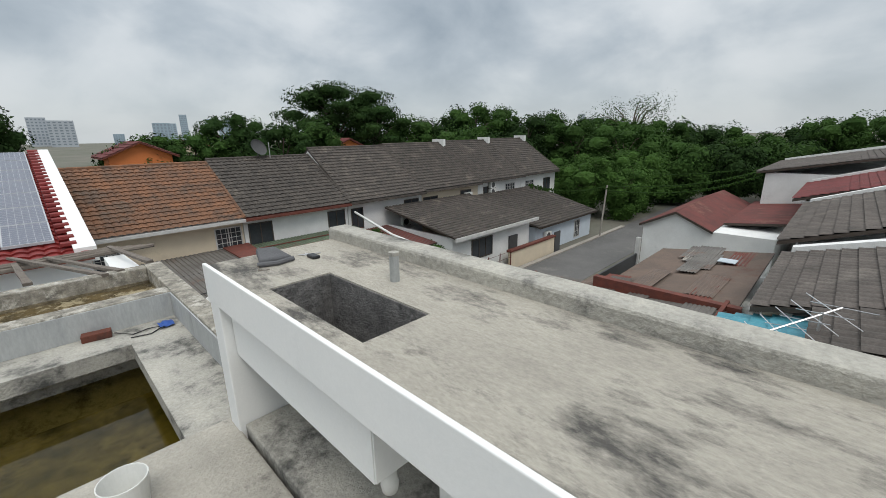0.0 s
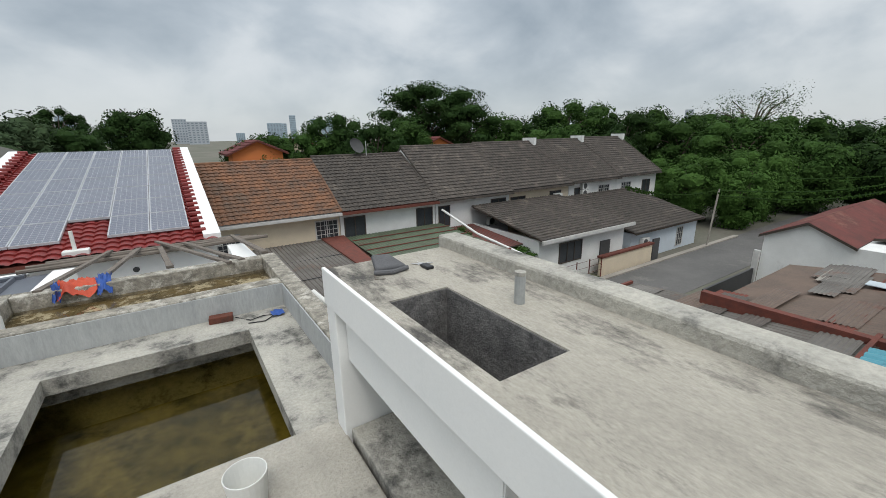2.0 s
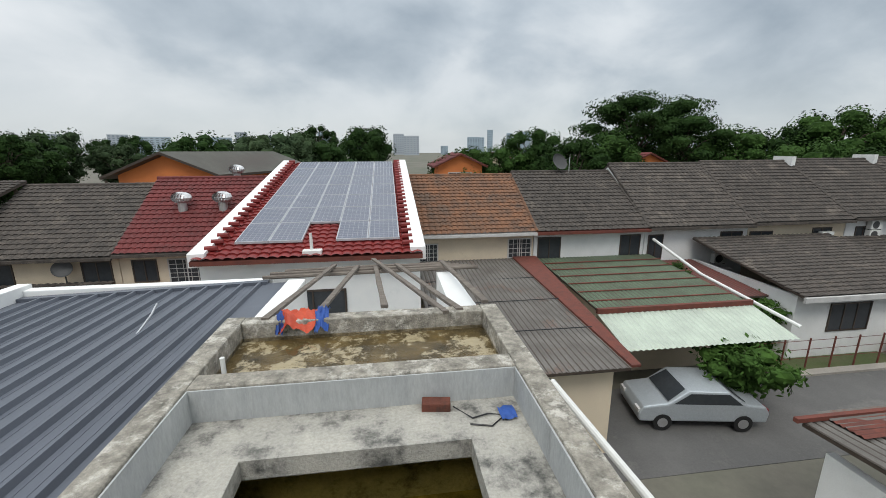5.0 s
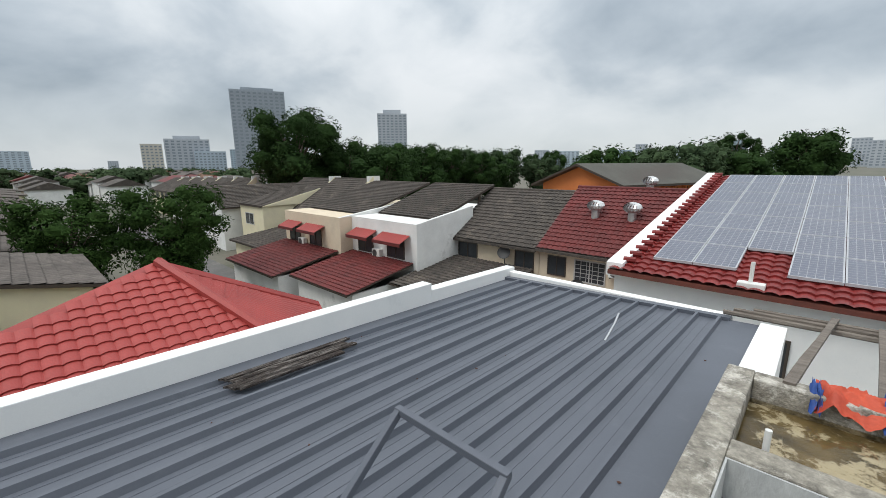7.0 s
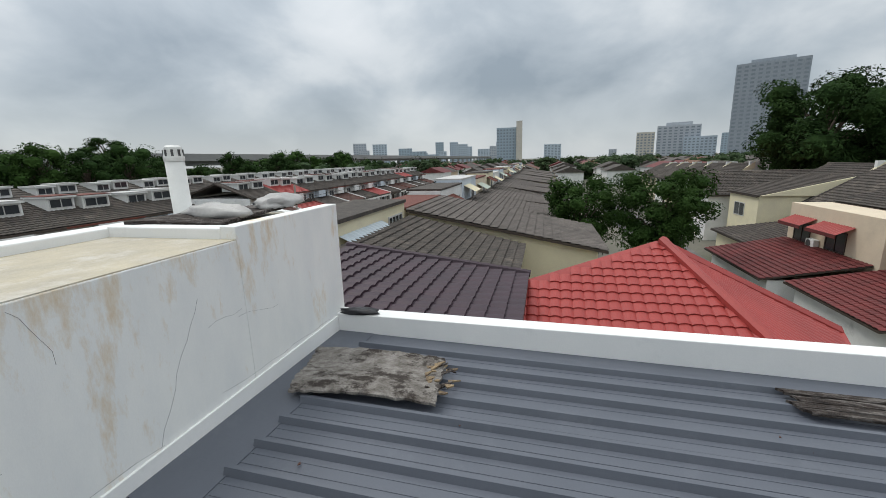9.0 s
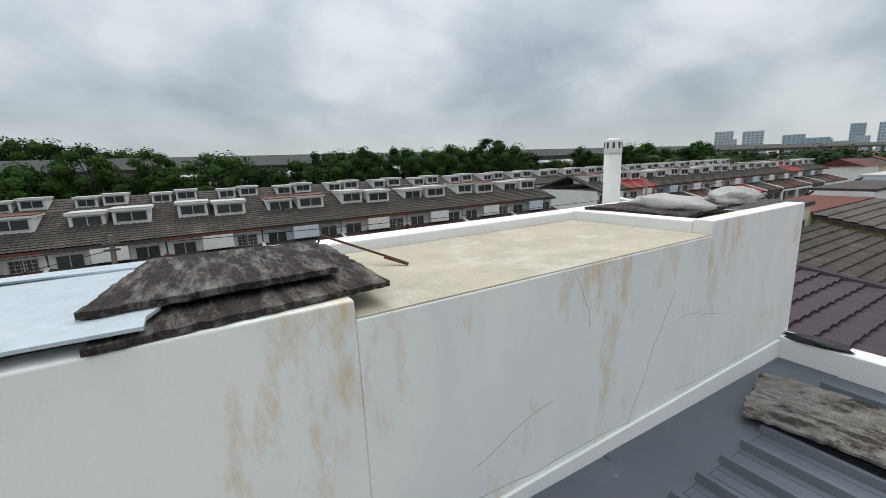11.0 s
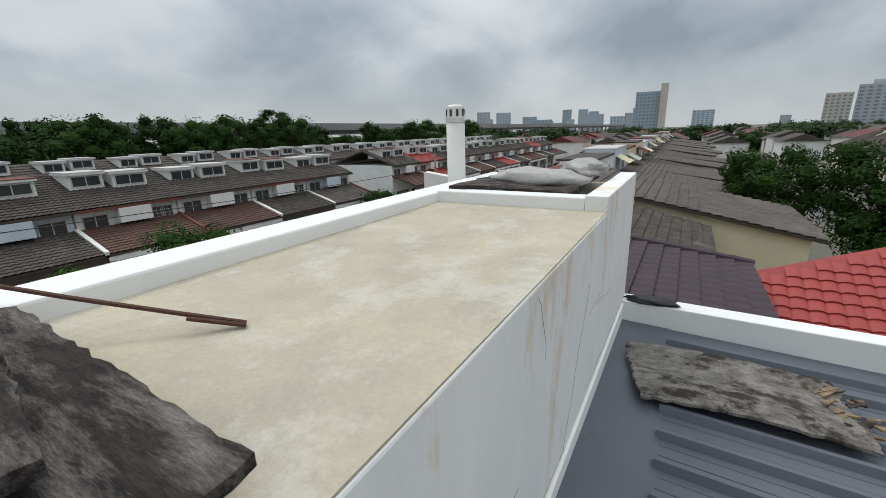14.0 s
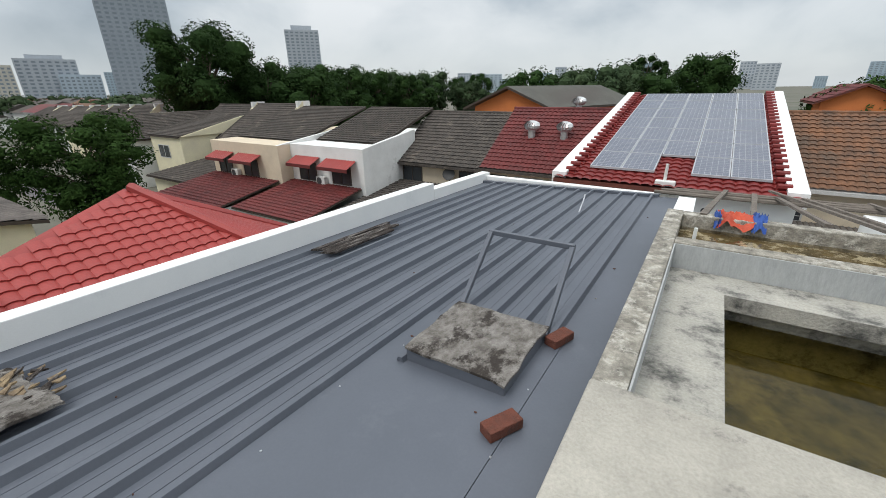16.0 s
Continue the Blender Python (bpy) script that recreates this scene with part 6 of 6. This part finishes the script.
# viaduct behind the trees
v = thing("rail_viaduct", (0, -100, G), "long grey concrete rail viaduct on piers", "viaduct")
c0, c1 = Vector((330, -98, 0)), Vector((-900, -112, 0))
part("deck", Mesh().prism([tuple(c0 + Vector((0, 0, 5.7))), tuple(c0 + Vector((0, -8, 5.7))), tuple(c1 + Vector((0, -8, 5.7))), tuple(c1 + Vector((0, 0, 5.7)))], (0, 0, -2.2)), VIADUCT, v)
part("girder", Mesh().prism([tuple(c0 + Vector((0, -2, 3.5))), tuple(c0 + Vector((0, -6, 3.5))), tuple(c1 + Vector((0, -6, 3.5))), tuple(c1 + Vector((0, -2, 3.5)))], (0, 0, -1.4)), VIADUCT, v)
for i in range(36):
    q = c0.lerp(c1, (i + 0.5) / 36)
    part("pier", Mesh().box(q.x - 1, q.y - 5, G, q.x + 1, q.y - 3, 2.2), VIADUCT, v)

# ---- skyline ----


def tower(x, y, top, w, d, material, label, cols=8, rows=20, crown=0.0):
    t = thing("tower_block", (x, y, G), label, "tower", "skyline towers")
    a = math.atan2(y, x)
    M = Matrix.Translation((x, y, 0)) @ Matrix.Rotation(a + math.pi / 2, 4, "Z")
    part("wall", Mesh().box(-w / 2, -d / 2, G, w / 2, d / 2, top, M), material, t)
    if crown:
        part("crown", Mesh().box(-w * 0.3, -d * 0.3, top, w * 0.3, d * 0.3, top + crown, M), material, t)
    if cols:
        m = Mesh()
        for s in (-1, 1):
            for i in range(cols):
                for j in range(rows):
                    x0 = -w / 2 + w * (i + 0.22) / cols
                    z0 = -5 + (top + 4) * (j + 0.25) / rows
                    m.box(x0, s * d / 2 - 0.12, z0, x0 + w * 0.56 / cols, s * d / 2 + 0.12, z0 + (top + 4) * 0.5 / rows, M)
        tagged(part("window_grid", m, HAZED_TOWER_WIN, t), kind="stuff")
    return t


# the towers look hazy through their lightened colours alone
tower(-411, 178, 71, 47, 26, HAZED_TOWER[0], "haze-tinted dark grey residential tower with window rows", 10, 24, 3)
tower(-345, 289, 54, 30, 22, HAZED_TOWER[1], "haze-tinted pale residential tower under construction", 7, 22, 4)
tower(-449, -38, 32, 25, 20, HAZED_TOWER[3], "haze-tinted blue glass office block with floor bands", 8, 12)
tower(-446, -27, 38, 6, 20, HAZED_TAN, "haze-tinted tan stair core of the office block", 0)
tower(-450, 124, 27, 36, 25, HAZED_TOWER[1], "haze-tinted pale office building with window rows", 8, 12, 3)
tower(-455, 96, 22, 16, 25, HAZED_TAN, "haze-tinted tan office building with window rows", 5, 10)
tower(-440, 140, 16, 26, 25, HAZED_TOWER[2], "haze-tinted white office building with window rows", 8, 8)
rg = random.Random(4)
for i in range(60):
    a = radians(rg.choice([rg.uniform(150, 186), rg.uniform(60, 125), rg.uniform(80, 125), rg.uniform(20, 60), rg.uniform(186, 205)]))
    r = rg.uniform(900, 1400)
    tower(math.cos(a) * r, math.sin(a) * r, rg.uniform(12, 44) * r / 1000, rg.uniform(16, 46), 20, rg.choice(HAZED_TOWER[1:]), "hazy pale distant tower block on the horizon", 5, 9)
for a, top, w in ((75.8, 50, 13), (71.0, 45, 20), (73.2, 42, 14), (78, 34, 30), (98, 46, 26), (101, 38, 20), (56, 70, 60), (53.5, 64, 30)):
    tower(math.cos(radians(a)) * 1000, math.sin(radians(a)) * 1000, top, w, 20, HAZED_TOWER[3] if top < 60 else HAZED_TOWER[1], "tall hazy blue tower block on the skyline", 5, 14)

# ---- trees ----


def tree(x, y, z, h, r, seed, leaf, label="broad leafy tree with an uneven crown", leaves=2200, size=0.4, crown_from=0.3, flat=0.75, name="tree", spread=1.0, core=0.6, k=30):
    """Trunk, limbs out to lobes, and each lobe a dense clump of small leaves round a darker heart."""
    rg = np.random.RandomState(seed)
    rr = random.Random(seed)
    t = thing(name, (x, y, z), label, "tree", "trees")
    m = Mesh()
    m.tube([(x, y, z - 0.1), (x + 0.02 * h, y, z + h * 0.25), (x - 0.01 * h, y + 0.02 * h, z + h * 0.62)], max(0.05, h * 0.028), 8, max(0.03, h * 0.012))
    lobes = []
    for i in range(k):
        a = 2.4 * i + rr.uniform(-0.5, 0.5)
        f = crown_from + (1 - crown_from) * ((i + 0.5) / k)
        rad = r * spread * math.sin(math.pi * min(0.97, 0.18 + 0.80 * (1 - (f - crown_from) / (1 - crown_from)) ** 0.8)) * rr.uniform(0.4, 0.92)
        c = Vector((x + math.cos(a) * rad, y + math.sin(a) * rad, z + h * f * 0.9))
        lobes.append((c, r * rr.uniform(0.26, 0.46)))
        m.tube([(x, y, z + h * (0.2 + 0.35 * f)), tuple((Vector((x, y, z + h * (0.3 + 0.4 * f))) + c) / 2), tuple(c)], h * 0.010, 5, h * 0.003)
    part("trunk", m, BARK, t)
    per = int(leaves * 2.0) // k
    size *= 0.55
    V, F = [], []
    for c, lr in lobes:
        d = rg.normal(size=(per, 3))
        d /= np.linalg.norm(d, axis=1)[:, None]
        # twigs: leaves gather round a few tips on the lobe
        tips = rg.normal(size=(9, 3))
        tips /= np.linalg.norm(tips, axis=1)[:, None]
        near = (d @ tips.T).max(axis=1)
        reach = 0.62 + 0.55 * np.clip((near - 0.45) / 0.55, 0, 1) ** 1.5
        p = np.array(c) + d * lr * (reach * rg.uniform(0.72, 1.06, per))[:, None] * np.array([1, 1, flat])
        n = d + rg.normal(size=(per, 3)) * 0.45 + np.array([0, 0, 0.45])
        n /= np.linalg.norm(n, axis=1)[:, None]
        u = np.cross(n, rg.normal(size=(per, 3)))
        u /= np.linalg.norm(u, axis=1)[:, None]
        w = np.cross(n, u)
        s = size * rg.uniform(0.5, 1.2, per)[:, None]
        q = np.stack([p - u * s, p - w * s * 0.45 - n * s * 0.12, p + u * s, p + w * s * 0.45 - n * s * 0.12], 1).reshape(-1, 3)
        b = len(V)
        V += q.tolist()
        F += [(b + 4 * i, b + 4 * i + 1, b + 4 * i + 2, b + 4 * i + 3) for i in range(per)]
        if core:
            b = len(V)
            for j in range(6):
                for i in range(9):
                    th, ph = math.pi * j / 5, 2 * math.pi * i / 9
                    f = core * lr * rr.uniform(0.8, 1.05)
                    V.append((c.x + f * math.sin(th) * math.cos(ph), c.y + f * math.sin(th) * math.sin(ph), c.z + f * flat * math.cos(th)))
            F += [(b + j * 9 + i, b + (j + 1) * 9 + i, b + (j + 1) * 9 + (i + 1) % 9, b + j * 9 + (i + 1) % 9) for j in range(5) for i in range(9)]
    me = bpy.data.meshes.new("crown")
    me.from_pydata(V, [], F)
    part("crown", me, leaf, t)
    return t


def far_tree(az, el, dist, r, seed, leaf, label="broad leafy tree with an uneven crown", **kw):
    """A tree given by its bearing, the height of its top above eye level in degrees, and its distance."""
    a = radians(az)
    return tree(math.cos(a) * dist, math.sin(a) * dist, G, (1.75 + dist * math.tan(radians(el)) - G) / 0.94, r, seed, leaf, label, **kw)


far_tree(152.8, 6.6, 66, 6.6, 1, LEAF[0], "huge dense dark green tree", leaves=14000, size=0.42, crown_from=0.25)
far_tree(146.5, 3.2, 68, 4.2, 101, LEAF[0], leaves=5000, size=0.4)
far_tree(141, 3.0, 74, 4.6, 102, LEAF[0], leaves=5000, size=0.4)
tree(-52, 41, G, 12.0, 5.5, 2, LEAF[0], leaves=5000, size=0.5)
tree(-60, 48, G, 12.5, 6.0, 3, LEAF[0], leaves=5000, size=0.5)
far_tree(167.5, -2.0, 31, 3.1, 4, LEAF[1], "bushy green tree between the houses", leaves=11000, size=0.22, crown_from=0.25, core=0.5)
far_tree(176.5, -2.6, 33, 2.9, 44, LEAF[1], "bushy green tree between the houses", leaves=8000, size=0.22, crown_from=0.25, core=0.5)
far_tree(57.0, 6.6, 63, 7.6, 5, LEAF[0], "wide spreading dark green tree in layers", leaves=11000, size=0.42, crown_from=0.45, flat=0.42)
far_tree(52.0, 4.2, 62, 5.5, 55, LEAF[0], leaves=6000, size=0.4, crown_from=0.3, flat=0.5)
far_tree(69.6, 3.1, 52, 3.6, 6, LEAF[0], "dense rounded dark green tree", leaves=6000, size=0.34, crown_from=0.25)
far_tree(78.0, 0.3, 46, 4.0, 7, LEAF[1], leaves=5000, size=0.34, crown_from=0.2)
far_tree(74.0, 0.6, 50, 3.6, 71, LEAF[1], leaves=4500, size=0.34, crown_from=0.2)
tree(-5, 120, G, 16, 8, 8, LEAF[0], leaves=4000, size=0.8)
for i, (az, el, dist, r) in enumerate(((64, 1.6, 48, 4.5), (60, 1.8, 50, 4.5), (47, 1.8, 64, 5.5), (43.5, 2.4, 66, 5.0), (38.6, 4.0, 66, 5.2), (35.5, 3.4, 70, 4.2), (31.5, 2.2, 68, 5.2), (28.5, 2.5, 72, 5.0), (25.0, 1.7, 66, 5.5), (22, 1.9, 74, 6.0), (19, 1.2, 60, 5.5), (15.5, 1.2, 70, 5.5), (12.5, 0.2, 72, 5.0), (9.5, 0.4, 82, 5.0), (6.0, -0.7, 76, 4.6), (3.0, 0.0, 84, 5.0), (0.7, 1.0, 84, 5.5), (-3, 0.8, 90, 6.5), (33, 0.4, 56, 5.0), (40, 0.8, 58, 5.0), (13, -1.6, 60, 5.0), (8, -1.8, 62, 4.5), (3, -1.6, 66, 4.5))):
    far_tree(az, el, dist, r, 20 + i, LEAF[(0, 1, 1)[i % 3]], leaves=5000, size=0.42, crown_from=0.12)
far_tree(18.6, 4.3, 66, 5.6, 61, LEAF[2], "tall thin-leaved tree with bare twigs", leaves=3000, size=0.22, crown_from=0.45, core=0.0)
for i, (x, y, h, r) in enumerate(((44.5, 19, 7.0, 4.0), (45, 14.5, 5.5, 3.2), (50, 15, 7, 3.5), (43, 23, 6, 3))):
    tree(x, y, G, h, r, 70 + i, LEAF[2], "climber-covered bright green tree by the lane", 4200, 0.3, 0.05)
tree(17.5, 15.2, G, 2.8, 1.3, 80, LEAF[2], "small bright green shrub on the lawn", 1500, 0.2, 0.1, name="shrub")
tree(15.0, 18.2, G, 3.6, 1.0, 81, LEAF[0], "tall dark shrub against the wall", 1800, 0.18, 0.15, name="shrub")
tree(12.6, 11.2, G, 2.6, 1.5, 82, LEAF[2], "papaya-like shrub beside the car", 900, 0.25, 0.4, name="shrub")
# front-street trees
tree(-0.3, -14.4, G, 5.9, 3.0, 90, LEAF[2], "feathery bright green street tree", 26000, 0.085, 0.5, 0.35, core=0.0, k=46)
tree(-7.6, -15.0, G, 6.9, 1.55, 91, LEAF[1], "dense rounded green street tree", 16000, 0.11, 0.25, core=0.5, k=40)
tree(-7.8, -26.6, G, 3.6, 1.3, 92, LEAF[1], "yucca-like shrub by a gate", 2500, 0.18, 0.1, name="shrub")
tree(-11.7, -15.0, G, 6.0, 1.6, 93, LEAF[2], "light green feathery street tree", 14000, 0.09, 0.25, core=0.35, k=40)
tree(-22.5, -27.4, G, 3.2, 1.6, 94, LEAF[1], leaves=2500, size=0.2, crown_from=0.1)
tree(-32.0, -27.5, G, 3.8, 2.6, 95, LEAF[0], "flowering shrub at the street corner", 3500, 0.2, 0.1, name="shrub")
tree(1.6, -27.6, G, 3.6, 1.2, 96, LEAF[2], "small palm by the gate", 1200, 0.28, 0.5, name="palm")
rg = random.Random(9)
for i in range(64):
    x = 75 - i * 3.9 + rg.uniform(-2, 2)
    tree(x, -80 + rg.uniform(-8, 6), G, rg.choice((9.5, 10.5, 11.5, 12.8, 13.8)) + rg.uniform(-0.8, 0.8), rg.uniform(3.8, 5.6), 200 + i, LEAF[rg.choice((0, 0, 1))], "leafy tree in the belt along the viaduct", 2400, 0.55, 0.1)
for i in range(30):
    a = radians(rg.uniform(120, 150) if i < 22 else rg.uniform(96, 120))
    r = rg.uniform(85, 150)
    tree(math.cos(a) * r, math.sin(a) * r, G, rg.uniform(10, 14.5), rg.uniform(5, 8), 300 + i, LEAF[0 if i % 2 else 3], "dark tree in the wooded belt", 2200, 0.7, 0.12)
for i in range(70):
    a = radians(rg.uniform(152, 215))
    r = rg.uniform(150, 420)
    tree(math.cos(a) * r, math.sin(a) * r, G, rg.uniform(6, 9.5), rg.uniform(5, 9), 400 + i, LEAF[3], "distant green town tree with haze-tinted leaves", 500, 1.2, 0.1)

for i, (az, el) in enumerate(((279.5, 3.6), (283, 4.0), (286.5, 4.1), (290, 4.2), (294, 3.9), (275, 2.6))):
    far_tree(az, el, 122, 8.0, 500 + i, LEAF[i % 2], "broad tree on the wooded rise beyond the viaduct", leaves=3600, size=0.7, crown_from=0.1)
far_tree(232.2, 3.4, 104, 4.0, 520, LEAF[0], "flat-topped tree standing above the viaduct", leaves=4000, size=0.35, crown_from=0.55, flat=0.4)
for i, (az, el, dist, r) in enumerate(((98.6, 3.4, 120, 4.6), (97.2, 2.8, 122, 3.2), (100.2, 2.7, 124, 3.0), (107.3, 1.7, 150, 4.2), (118.8, 1.8, 150, 5.0), (121.5, 1.4, 150, 3.6), (132.6, 2.3, 96, 3.8), (136.2, 2.7, 92, 4.4), (128.5, 1.8, 100, 3.6))):
    far_tree(az, el, dist, r, 540 + i, LEAF[0], "dark tree standing above the far roofs", leaves=3600, size=0.45, crown_from=0.3)
# far roofs of the estate to the west
rg = random.Random(12)
for j in range(15):
    for i in range(20):
        x, y = -138 - i * 13.2 - rg.uniform(0, 1.5), -95 + j * 14.5 + rg.uniform(-1, 1)
        h = thing("estate_house", (x, y, G), "small distant estate house with a pitched roof", "house", "distant estate houses")
        zt = rg.uniform(-3.2, -1.8)
        part("wall", Mesh().box(x - 6, y - 4, G, x + 6, y + 4, zt), rg.choice((HOUSE_WHITE, CREAM, HOUSE_WHITE)), h)
        part("roof", Mesh().prism([(x - 6.4, y - 4.5, zt), (x - 6.4, y, zt + 1.7), (x - 6.4, y + 4.5, zt)], (12.8, 0, 0)), rg.choice((TILE_BROWN, TILE_GREY, TILE_DARKRED, TILE_RUST, TILE_BROWN)), h)
# single tiles on the near red slope
clipped_tiles("tile", *E_SLOPE, TILE_CORAL, [o for o in scene.objects if o.name.startswith("neighbour_house") and "coral" in o["label"]][0])
